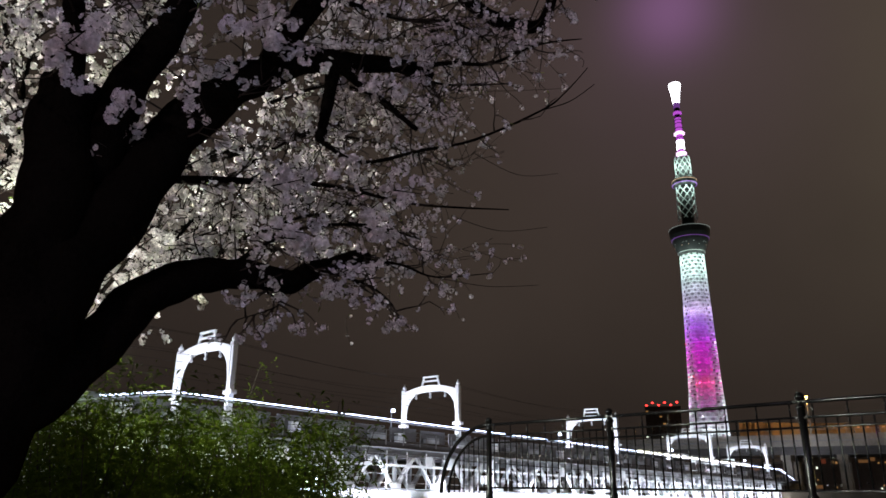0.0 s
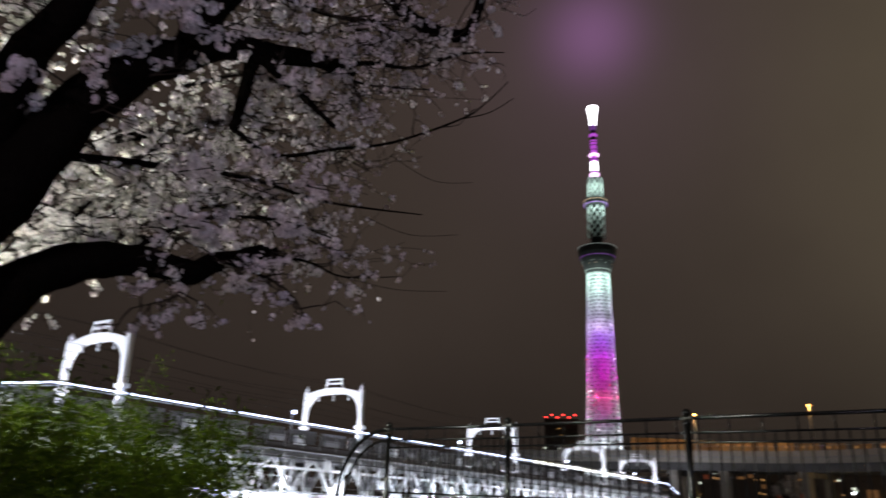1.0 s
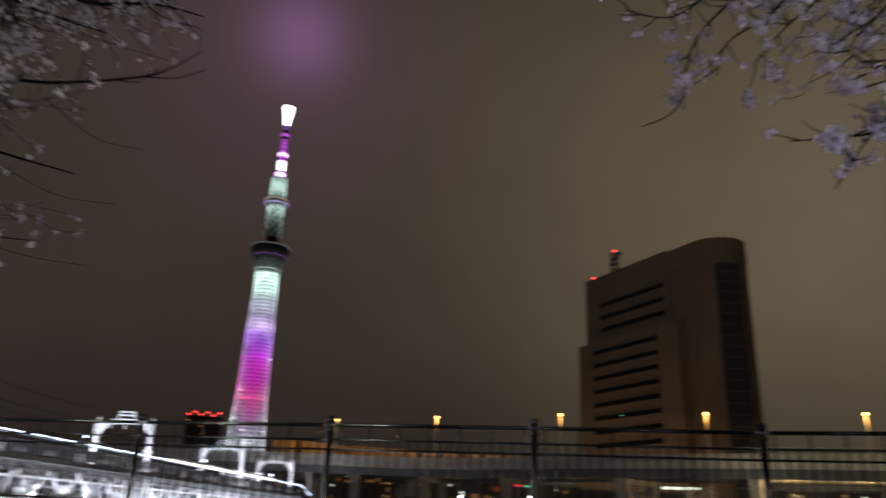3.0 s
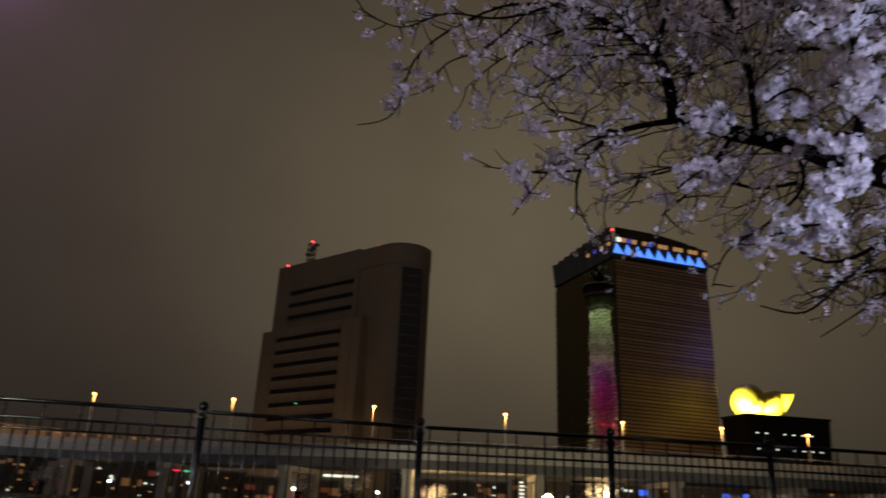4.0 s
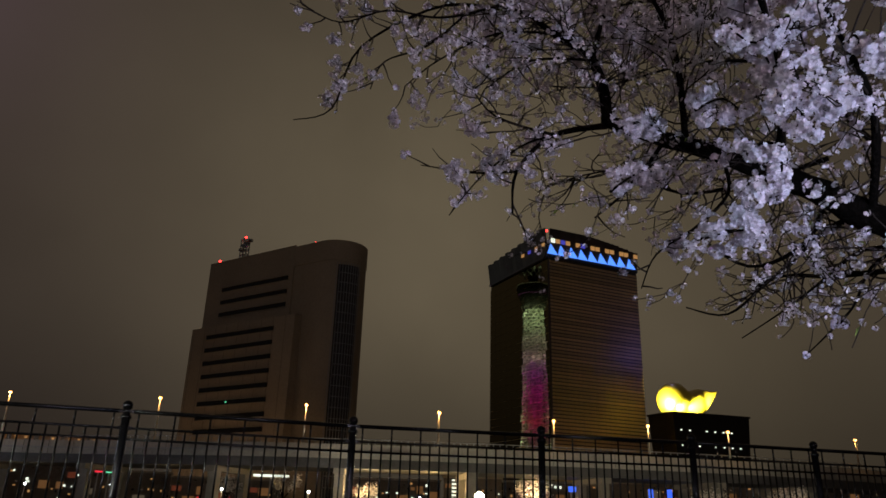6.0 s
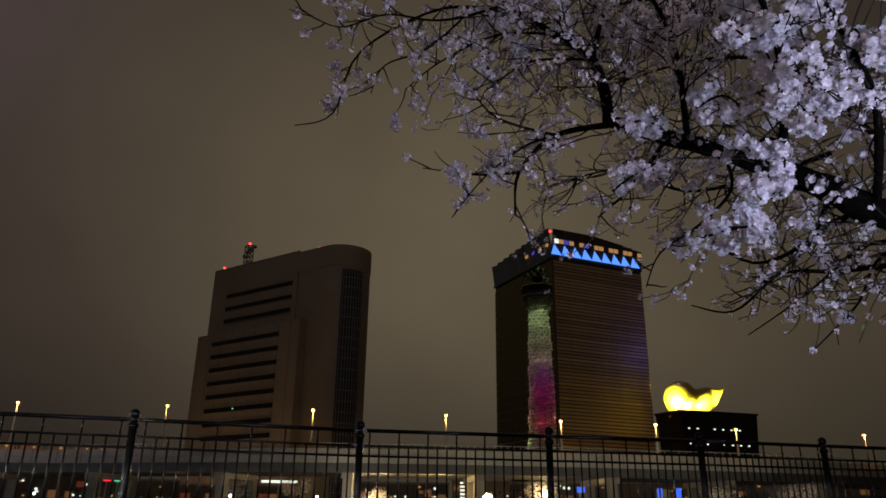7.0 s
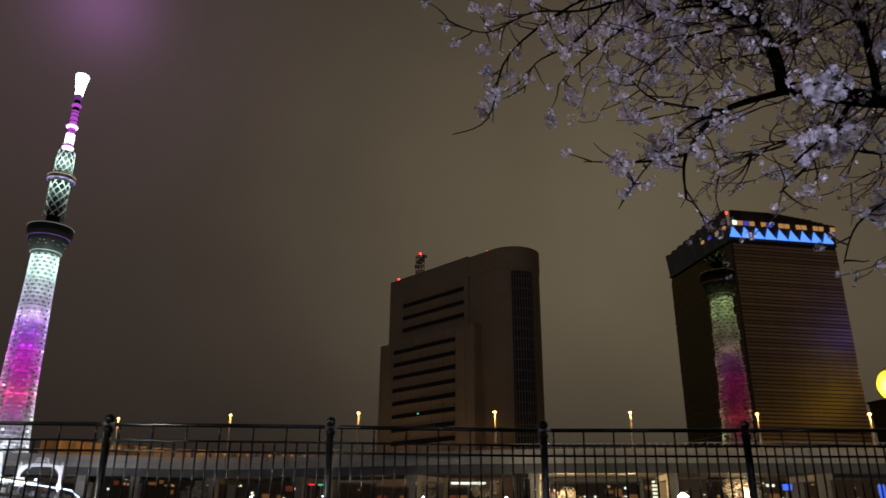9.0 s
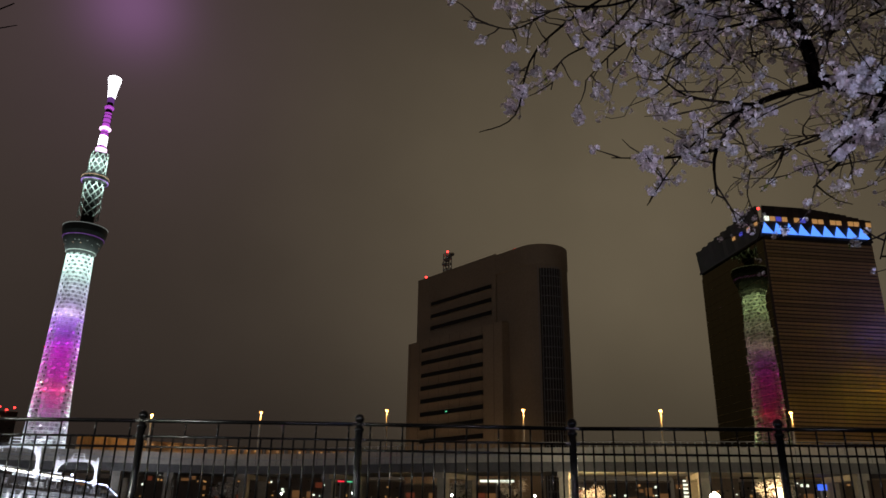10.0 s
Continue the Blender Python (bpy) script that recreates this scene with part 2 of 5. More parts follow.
class Shape:
    """Gathers vertices and faces of one mesh."""

    def __init__(self):
        self.v, self.f = [], []

    def add(self, verts, faces):
        n = len(self.v)
        self.v += [tuple(p) for p in verts]
        self.f += [tuple(i + n for i in q) for q in faces]
        return self

    def box(self, c, s, yaw=0.0, m=None):
        m = m or pose(*c, 0, 0, yaw)
        x, y, z = (q / 2 for q in s)
        vs = [m @ Vector((a * x, b * y, d * z)) for a in (-1, 1) for b in (-1, 1) for d in (-1, 1)]
        return self.add(vs, [(0, 1, 3, 2), (4, 6, 7, 5), (0, 4, 5, 1), (2, 3, 7, 6), (0, 2, 6, 4), (1, 5, 7, 3)])

    def beam(self, a, b, w, h):
        """A bar of rectangular section from a to b."""
        a, b = Vector(a), Vector(b)
        d = b - a
        m = Matrix.Translation((a + b) / 2) @ d.to_track_quat("X", "Z").to_matrix().to_4x4()
        return self.box((0, 0, 0), (d.length, w, h), m=m)

    def prism(self, ring, z0, z1):
        n = len(ring)
        vs = [(x, y, z0) for x, y in ring] + [(x, y, z1) for x, y in ring]
        fs = [(i, (i + 1) % n, (i + 1) % n + n, i + n) for i in range(n)]
        return self.add(vs, fs + [tuple(range(n - 1, -1, -1)), tuple(range(n, 2 * n))])

    def revolve(self, profile, centre, n=24):
        cx, cy, cz = centre
        vs, fs = [], []
        for r, z in profile:
            vs += [(cx + r * math.cos(2 * math.pi * i / n), cy + r * math.sin(2 * math.pi * i / n), cz + z) for i in range(n)]
        for k in range(len(profile) - 1):
            fs += [(k * n + i, k * n + (i + 1) % n, (k + 1) * n + (i + 1) % n, (k + 1) * n + i) for i in range(n)]
        fs += [tuple(range(n - 1, -1, -1)), tuple(range((len(profile) - 1) * n, len(profile) * n))]
        return self.add(vs, fs)

    def tube(self, pts, radii, n=8):
        pts = [Vector(p) for p in pts]
        vs, fs = [], []
        side = None
        for i, p in enumerate(pts):
            d = (pts[min(i + 1, len(pts) - 1)] - pts[max(i - 1, 0)])
            if d.length < 1e-6:
                d = Vector((0, 0, 1))
            d.normalize()
            if side is None:
                side = d.orthogonal().normalized()
            side = (side - d * side.dot(d)).normalized()
            up = d.cross(side)
            r = radii[i] if hasattr(radii, "__len__") else radii
            for k in range(n):
                a = 2 * math.pi * k / n
                vs.append(p + (side * math.cos(a) + up * math.sin(a)) * r)
        for i in range(len(pts) - 1):
            fs += [(i * n + k, i * n + (k + 1) % n, (i + 1) * n + (k + 1) % n, (i + 1) * n + k) for k in range(n)]
        fs += [tuple(range(n - 1, -1, -1)), tuple(range((len(pts) - 1) * n, len(pts) * n))]
        return self.add(vs, fs)

    def mesh(self, name, material, smooth=False, bevel=0.0):
        me = bpy.data.meshes.new(name)
        me.from_pydata(self.v, [], self.f)
        if bevel:
            bm = bmesh.new()
            bm.from_mesh(me)
            bmesh.ops.bevel(bm, geom=bm.edges[:], offset=bevel, segments=2, affect="EDGES", clamp_overlap=True)
            bm.to_mesh(me)
            bm.free()
        me.materials.append(material)
        if smooth:
            me.polygons.foreach_set("use_smooth", [True] * len(me.polygons))
        me.update()
        return me


def thing(name, label, category, group="", kind="", at=(0, 0, 0)):
    e = new(name)
    e.location = at
    e.empty_display_size = 0.3
    return tagged(e, label, category, group, kind)


def part(name, shape, material, parent, label="", smooth=False, bevel=0.0, kind=""):
    me = shape if isinstance(shape, bpy.types.Mesh) else shape.mesh(name, material, smooth, bevel)
    ob = new(name, me)
    if parent is not None:
        ob.parent = parent
        ob.matrix_parent_inverse = Matrix.Translation(parent.location).inverted() if parent.type == "EMPTY" else Matrix()
    return tagged(ob, label, kind=kind)


def solid(name, shape, material, label, category, kind="", group="", smooth=False, bevel=0.0):
    ob = new(name, shape.mesh(name, material, smooth, bevel))
    return tagged(ob, label, category, group, kind)


def piece(name, me, m, parent):
    ob = new(name, me)
    ob.parent = parent
    if parent.type == "EMPTY":
        ob.matrix_parent_inverse = Matrix.Translation(parent.location).inverted()
    ob.matrix_basis = m
    return ob


# ---- ground, river, far bank ----
ALONG = Vector((0.9017, -0.4323, 0.0))   # along the railing
OUT = Vector((0.4323, 0.9017, 0.0))      # from the path to the river


def bank(s):
    if s <= 8.9:
        k = min(max((s - 2.0) / 5.0, 0.0), 1.0)
        return 1.20 * k * k * (3 - 2 * k)
    return 1.20


profile = [(-2500.0, 0.0), (-60.0, 0.0), (-8.0, 0.0)]
profile += [(s, bank(s)) for s in np.linspace(0, 8.9, 24)]
profile += [(9.2, 1.20), (9.25, -5.0), (97.0, -5.0), (97.1, 1.4), (100.0, 1.5), (260.0, 1.6), (1500.0, 1.6), (4200.0, 1.6)]
ground = Shape()
stations = [-3000.0, -400.0, -80.0, -40.0] + list(np.linspace(-20, 24, 23)) + [60.0, 200.0, 600.0, 3000.0]
gv = []
for a in stations:
    edge = float(np.interp(a, [-80, -40, -16, 12], [152, 145, 124, 99]))
    for s, z in profile:
        s = s + (edge - 97.0 if 96.0 < s < 101.0 else 0.0)
        wob = 0.03 * noise.noise((a * 0.4, s * 0.4, 0)) if -8 < s < 8 else 0.0
        gv.append(ALONG * a + OUT * s + Vector((0, 0, z + wob)))
np_ = len(profile)
ground.add(gv, [(i * np_ + j, (i + 1) * np_ + j, (i + 1) * np_ + j + 1, i * np_ + j + 1) for i in range(len(stations) - 1) for j in range(np_ - 1)])
solid("ground", ground, SOIL, "dark park soil bank sloping up to the river wall", "ground", "structure", smooth=False)
water = Shape()
water.add([ALONG * a + OUT * s + Vector((0, 0, -2.6)) for a, s in ((-3000, 9.3), (3000, 9.3), (3000, 153.0), (-3000, 153.0))], [(0, 1, 2, 3)])
solid("water", water, WATER, "dark river water at night reflecting lights", "river", "structure")

# ---- railing on the river wall, bending with the bank ----
BASE = 1.41
POSTS = [Vector((x, y, BASE)) for x, y in ((-3.15, 10.55), (-1.25, 9.64), (0.90, 8.47), (2.93, 7.42), (4.97, 6.45), (6.72, 5.27), (8.23, 4.25), (9.70, 3.41), (11.45, 2.36), (13.2, 1.3))]
kerb = Shape()
for a, b in zip([POSTS[0] - (POSTS[1] - POSTS[0])] + POSTS, POSTS):
    kerb.beam(a - Vector((0, 0, 0.17)), b - Vector((0, 0, 0.17)), 0.32, 0.10)
solid("kerb", kerb, CONCRETE, "low concrete kerb under the iron railing", "kerb", "structure")
fence = thing("fence", "black painted iron railing with ball-topped posts and thin bars", "fence", at=tuple(POSTS[0]))


def ball_post():
    s = Shape()
    prof = [(0.055, -0.13), (0.055, 0.03), (0.040, 0.05), (0.040, 0.90), (0.052, 0.91), (0.052, 0.935), (0.034, 0.95), (0.030, 0.985)]
    prof += [(0.05 * math.sin(a), 1.035 - 0.05 * math.cos(a)) for a in np.linspace(0.7, 3.1, 9)]
    return s.revolve(prof, (0, 0, 0), 14).mesh("post", IRON, True)


post_mesh = ball_post()
bar_low = Shape().tube([(0, 0, 0.085), (0, 0, 0.82)], 0.0095, 8).mesh("bar", IRON, True)
bar_short = Shape().tube([(0, 0, 0.82), (0, 0, 0.98)], 0.0095, 8).mesh("bar", IRON, True)
rail_top = Shape().tube([(0.03, 0, 0), (0.97, 0, 0)], 0.021, 8).mesh("rail", IRON, True)
rail_thin = Shape().tube([(0.015, 0, 0), (0.985, 0, 0)], 0.012, 8).mesh("rail", IRON, True)
collar = Shape().box((0, 0, 0), (0.15, 0.05, 0.03)).mesh("bracket", IRON, False, 0.006)
for at, nxt in zip(POSTS, POSTS[1:] + [None]):
    d = (nxt or at + (at - POSTS[-2])) - at
    yaw = math.degrees(math.atan2(d.y, d.x))
    stretch = Matrix.Diagonal((d.length, 1, 1, 1))
    piece("post", post_mesh, pose(*at, 0, random.uniform(-0.4, 0.4), yaw), fence)
    for z in (0.98, 0.82):
        piece("bracket", collar, pose(*(at + Vector((0, 0, z))), 0, 0, yaw), fence)
    if nxt is None:
        break
    piece("rail", rail_top, pose(*(at + Vector((0, 0, 0.98))), 0, 0, yaw) @ stretch, fence)
    for z in (0.82, 0.715, 0.085):
        piece("rail", rail_thin, pose(*(at + Vector((0, 0, z))), 0, 0, yaw) @ stretch, fence)
    for k in range(1, 20):
        p = at + d * (k / 20)
        piece("bar", bar_low, pose(*p, 0, 0, yaw), fence)
        if k % 3 == 1:
            piece("bar", bar_short, pose(*p, 0, 0, yaw), fence)
# quarter-round end of the railing
BACK = (POSTS[0] - POSTS[1]).normalized()
for r, rad in ((0.98, 0.030), (0.82, 0.020)):
    pts = [POSTS[0] + BACK * (r * 1.02 * math.sin(a)) + Vector((0, 0, r * math.cos(a))) for a in np.linspace(0, math.pi / 2, 17)]
    part("end_hoop", Shape().tube(pts, rad, 8), IRON, fence, smooth=True)
for k in range(1, 8):
    p = POSTS[0] + BACK * (0.82 * k / 8)
    h = 0.82 * math.sqrt(1 - (k / 8) ** 2)
    part("bar", Shape().tube([p, p + Vector((0, 0, h))], 0.0085, 7), IRON, fence, smooth=True)

# ---- railway bridge ----
U = Vector((0.342, 0.940, 0.0))      # along the bridge, away from the camera
FAR = Vector((-0.940, 0.342, 0.0))   # across it, to the far side
B0 = Vector((-31.7, 43.1, 0.0))
FALL = 0.0145                        # the track falls towards the far bank
bridge = thing("railway_bridge", "white floodlit steel railway truss bridge with a row of lights", "bridge", at=(-31.7, 43.1, -3.0))
byaw = math.degrees(math.atan2(U.y, U.x))


def bp(s, w=0.0, z=0.0):
    return B0 + U * s + FAR * w + Vector((0, 0, z - FALL * s))


S1 = 124.0
SIDE = -0.6
deck = Shape()
deck.beam(bp(-45, 3.7, 5.1), bp(S1 + 12, 3.7, 5.1), 8.6, 0.5)
part("deck", deck, UNDER, bridge, "dark steel bridge deck")
walk_side = Shape()
walk_side.beam(bp(-30, SIDE - 0.7, 4.85), bp(S1 + 8, SIDE - 0.7, 4.85), 1.3, 0.2)
part("walkway", walk_side, UNDER, bridge)
for z, w, h in ((6.15, 0.08, 0.08), (5.75, 0.05, 0.05), (5.35, 0.05, 0.05)):
    part("side_rail", Shape().beam(bp(-30, SIDE - 1.2, z), bp(S1 + 12, SIDE - 1.2, z), w, h), UNDER, bridge)
side_post = Shape().box((0, 0, 0.6), (0.07, 0.07, 1.3)).mesh("side_post", GREYSTEEL)
for k in range(74):
    piece("side_post", side_post, pose(*bp(-28 + 2.1 * k, SIDE - 1.2, 4.9), 0, 0, byaw), bridge)
panel = Shape().box((0, 0, 0), (3.4, 0.08, 1.1)).mesh("parapet_panel", UNDER)
for k in range(38):
    piece("parapet_panel", panel, pose(*bp(-26 + 4.0 * k, 0.1, 6.1), 0, 0, byaw), bridge)
# line of lights along the top of the parapet, dipping at both ends
def rail_z(s):
    if s < -4.8:
        return 7.15 + (s + 4.8) * 0.17
    if s > S1:
        return 7.15 - (s - S1) * 0.20
    return 7.15


pts = [bp(s, SIDE, rail_z(s) - 0.18) for s in np.linspace(-20, S1 + 9, 140)]
part("light_rail", Shape().tube(pts, 0.05, 6), GREYSTEEL, bridge)
led = Shape().box((0, 0, 0), (0.40, 0.06, 0.055)).mesh("light", LED)
far_lights = Shape()
for k in range(340):
    s = -20 + 0.45 * k
    if s < -8.5 and k % 7 < 3 or k % 61 == 5:
        continue
    if k < 300:
        piece("light", led, pose(*bp(s, SIDE - 0.12, rail_z(s)), 0, 0, byaw), bridge)
    else:
        far_lights.box(tuple(bp(s, SIDE - 0.12, rail_z(s))), (0.3, 0.08, 0.08), byaw)
part("far_lights", far_lights, LED, bridge, "row of small white lights", kind="stuff")
# truss below the deck
for w in (0.0, 7.4):
    # top chord coloured grey, not white, to stand for its weaker floodlight
    part("top_chord", Shape().beam(bp(-30, w, 4.6), bp(S1 + 8, w, 4.6), 0.45, 0.4), GREYSTEEL, bridge)
    part("bottom_chord", Shape().beam(bp(-30, w, 1.15), bp(S1 + 8, w, 1.15), 0.6, 0.6), STEEL, bridge)
PANEL = 5.0
diag_a = Shape().beam((0, 0, 0.1), (PANEL / 2, 0, 3.1), 0.28, 0.36).mesh("diagonal", STEEL)
diag_b = Shape().beam((PANEL / 2, 0, 3.1), (PANEL, 0, 0.1), 0.28, 0.26).mesh("diagonal", STEEL)
upright = Shape().box((0, 0, 1.6), (0.28, 0.28, 3.2)).mesh("upright", GREYSTEEL)
gusset = Shape().box((0, -0.25, 0.35), (1.1, 0.06, 0.8)).mesh("gusset", STEEL)
cross = Shape().beam((0, 0, 0), (0, 7.4, 0), 0.3, 0.4).mesh("cross_beam", STEEL)
for k in range(31):
    for w in (0.0, 7.4):
        at = bp(-28 + PANEL * k, w, 1.35)
        piece("diagonal", diag_a, pose(*at, 0, 0, byaw), bridge)
        piece("diagonal", diag_b, pose(*at, 0, 0, byaw), bridge)
        piece("upright", upright, pose(*at, 0, 0, byaw), bridge)
        piece("gusset", gusset, pose(*at, 0, 0, byaw), bridge)
    piece("cross_beam", cross, pose(*bp(-28 + PANEL * k, 0, 1.2), 0, 0, byaw), bridge)
    piece("cross_beam", cross, pose(*bp(-28 + PANEL * k, 0, 4.5), 0, 0, byaw), bridge)
# inspection walk, pipes and hangers in front of the truss
for z, w, h, m in ((2.05, 0.06, 0.06, GREYSTEEL), (2.75, 0.06, 0.06, GREYSTEEL), (3.45, 0.2, 0.2, STEEL), (4.25, 0.14, 0.14, UNDER)):
    part("pipe", Shape().beam(bp(-30, -0.55, z), bp(S1 + 8, -0.55, z), w, h), m, bridge)
part("inspection_walk", Shape().beam(bp(-30, -0.75, 1.55), bp(S1 + 8, -0.75, 1.55), 0.8, 0.10), GREYSTEEL, bridge)
hanger = Shape().box((0, 0, 1.55), (0.07, 0.07, 3.1)).mesh("hanger", STEEL)
box_a = Shape().box((0, 0, 0), (0.9, 0.4, 0.8)).mesh("equipment_box", STEEL)
box_b = Shape().box((0, 0, 0), (1.8, 0.35, 0.5)).mesh("equipment_box", GREYSTEEL)
brng = random.Random(31)
for k in range(62):
    s = -28 + 2.5 * k
    piece("hanger", hanger, pose(*bp(s + 0.9, -0.6, 1.5), 0, 0, byaw), bridge)
    if brng.random() < 0.65:
        piece("equipment_box", box_a if brng.random() < 0.55 else box_b, pose(*bp(s + brng.uniform(0, 2), -0.45, brng.choice((2.1, 2.6, 3.9, 4.1))), 0, 0, byaw), bridge)
for k in range(34):
    piece("equipment_box", box_b if k % 3 else box_a, pose(*bp(-20 + 4.2 * k + brng.uniform(-1, 1), -0.15, 5.75), 0, 0, byaw), bridge)
for s in (-14.0, 20.0, 54.0, 88.0, 122.0):
    pier = Shape()
    pier.box(tuple(bp(s, 3.7, -2.1)), (2.2, 10.0, 5.8), byaw)
    pier.box(tuple(bp(s, 3.7, 0.6)), (2.8, 10.8, 0.5), byaw)
    part("bridge_pier", pier, CONCRETE, bridge, "concrete bridge pier", bevel=0.08)


# lit platform edge at the far end of the bridge
platform_lamp = Shape().box((0, 0, 0), (1.5, 0.12, 0.34)).mesh("platform_light", PLATFORM)
for k in range(21):
    piece("platform_light", platform_lamp, pose(*bp(72 + 2.3 * k, 3.4, 7.75), 0, 0, byaw), bridge)
part("platform_roof", Shape().beam(bp(70, 3.7, 8.1), bp(S1, 3.7, 8.1), 1.4, 0.12), UNDER, bridge)


def portal():
    """Arched catenary mast across two tracks; its near foot stands at the origin, the far one at +y."""
    W, H = 7.1, 6.0
    e = thing("catenary_portal", "white arched steel catenary portal lit from below", "catenary mast", "catenary portals on the bridge")
    for y in (0.0, W):
        s = Shape()
        s.box((0, y, H / 2 - 0.3), (0.42, 0.46, H + 0.6))
        post = part("mast", s, STEEL, e, bevel=0.04)
        part("bracket", Shape().box((0, y, 2.4), (0.5, 1.0, 0.3)), STEEL, post, bevel=0.03)
        part("foot", Shape().box((0, y, 0.1), (0.9, 1.0, 0.5)), STEEL, post, bevel=0.03)
        part("finial", Shape().revolve([(0.08, 0.0), (0.2, 0.1), (0.2, 0.28), (0.08, 0.42), (0.04, 0.6)], (0, y, H), 10), STEEL, post, smooth=True)
    arch = Shape()
    n = 22
    vs = []
    for i in range(n + 1):
        y = W * i / n
        q = (2 * i / n - 1)
        top = H - 0.35 + 0.62 * (1 - q * q)
        low = H - 3.2 + 2.85 * math.sqrt(max(1 - q ** 4, 0.0))
        vs += [(-0.26, y, low), (0.26, y, low), (0.26, y, top), (-0.26, y, top)]
    fs = []
    for i in range(n):
        a, b = 4 * i, 4 * i + 4
        fs += [(a + k, a + (k + 1) % 4, b + (k + 1) % 4, b + k) for k in range(4)]
    fs += [(3, 2, 1, 0), (4 * n, 4 * n + 1, 4 * n + 2, 4 * n + 3)]
    arch.add(vs, fs)
    part("arch", arch, STEEL, e)
    top = Shape()
    for a, b in (((0, W / 2 - 1.15, H + 0.2), (0, W / 2 - 0.85, H + 1.15)), ((0, W / 2 + 1.15, H + 0.2), (0, W / 2 + 0.85, H + 1.15)),
                 ((0, W / 2 - 1.05, H + 1.12), (0, W / 2 + 1.0, H + 1.12)), ((0, W / 2 - 1.1, H + 0.7), (0, W / 2 + 1.0, H + 0.7))):
        top.beam(a, b, 0.16, 0.16)
    part("top_frame", top, STEEL, e, "square steel frame on the arch")
    for y in (W / 2 - 1.9, W / 2, W / 2 + 1.9):
        part("insulator", Shape().revolve([(0.05, -0.9), (0.14, -0.8), (0.06, -0.6), (0.14, -0.45), (0.06, -0.3), (0.06, 0.0)], (0, y, H - 0.1), 8), GREYSTEEL, e, smooth=True)
    return e


across = math.degrees(math.atan2(FAR.y, FAR.x)) - 90
PORTALS = (0.0, 25.6, 58.3, 90.7, 118.9)
first = portal()
first.matrix_basis = pose(*bp(PORTALS[0], 0, 5.3), 0, 0, across)
for s in PORTALS[1:]:
    copy_thing(first, pose(*bp(s, 0, 5.3), 0, 0, across))
# overhead wires
for k, (w, z) in enumerate(((1.7, 9.0), (5.0, 9.0), (1.7, 10.2), (5.0, 10.2), (0.0, 11.3), (6.7, 11.3), (3.4, 12.1))):
    pts = []
    stops = [-60.0, *PORTALS, 190.0]
    for a, b in zip(stops, stops[1:]):
        pts += [bp(a + (b - a) * q, w, z - (0.5 if z > 10 else 0.1) * math.sin(math.pi * q)) for q in np.linspace(0, 1, 7)[:-1]]
    solid("overhead_wire", Shape().tube(pts, 0.012, 5), IRON, "thin overhead wire strung between the catenary portals", "cable", group="overhead wires")
# floodlights of the bridge: a strip under the walkway and one at the foot of the masts
lamp("bridge_flood", "AREA", look(bp(50, -1.8, 1.0), bp(50, 0.2, 2.8)), 6200, (0.86, 0.90, 1.0), 160, 0.3)
for k in range(20):
    lamp("truss_flood", "POINT", pose(*bp(-22.5 + 7.5 * k, -1.1, 1.9)), 400, (0.88, 0.92, 1.0), 0.1)
# added strip for the light that the LED row throws on the parapet
lamp("led_spill", "AREA", look(bp(50, -2.0, 7.3), bp(50, 0.1, 5.8)), 800, (0.84, 0.88, 1.0), 150, 0.2)
for s in PORTALS:
    lamp("mast_flood", "AREA", look(bp(s - 5.0, 3.5, 5.8), bp(s, 3.5, 10.0)), 1500, (0.88, 0.90, 1.0), 5.0, 0.8)

for s in (16.5, 44.0, 75.0, 106.0):
    e = thing("bridge_lamp", "small white lamp on a short pole on the bridge", "lamp", "lamps on the bridge", at=tuple(bp(s, 0.1, 5.8)))
    part("pole", Shape().tube([bp(s, 0.1, 4.6), bp(s, 0.1, 7.9)], 0.05, 6), GREYSTEEL, e)
    part("lamp_head", Shape().box(tuple(bp(s, -0.1, 8.0)), (0.3, 0.25, 0.26), byaw), LED, e, bevel=0.04)

# ---- broadcasting tower ----
TX, TY = -5.0, 1103.0
tower = thing("broadcast_tower", "very tall lattice broadcasting tower lit white, violet and magenta", "tower", at=(TX, TY, 1.5))


def tower_radius(z):
    return float(np.interp(z, [0, 90, 150, 240, 275, 335, 376, 460, 497], [29.5, 25.0, 22.0, 19.6, 18.6, 17.4, 14.8, 12.4, 11.6]))


core = Shape().revolve([(12.5, 0), (13.5, 130), (14.2, 200), (13.4, 260), (11.5, 338)], (TX, TY, 1.5), 20)
part("core_shaft", core, TOWERCORE, tower, smooth=True)
# shaft between the decks coloured dark, where it stays unlit behind the lattice
part("upper_shaft", Shape().revolve([(9.0, 375), (9.0, 458)], (TX, TY, 1.5), 20), DECK, tower, smooth=True)
part("upper_shaft", Shape().revolve([(7.5, 458), (7.5, 497)], (TX, TY, 1.5), 20), TOWERCORE, tower, smooth=True)


def lattice(z0, z1, step, n, thick, only_diagonals=False):
    s = Shape()
    levels = np.arange(z0, z1 + 0.1, step)

    def q(i, z):
        a = 2 * math.pi * (i + 0.5 * 0) / n
        r = tower_radius(z)
        return Vector((TX + r * math.cos(a), TY + r * math.sin(a), z + 1.5))
    for k, z in enumerate(levels[:-1]):
        zn = levels[k + 1]
        for i in range(n):
            if not only_diagonals:
                s.tube([q(i, z), q(i, zn)], thick * 1.0, 4)
                s.tube([q(i, zn), q(i + 1, zn)], thick * 1.9, 4)
            s.tube([q(i, z), q(i + (1 if (i + k) % 2 else -1), zn)], thick, 4)
    return s


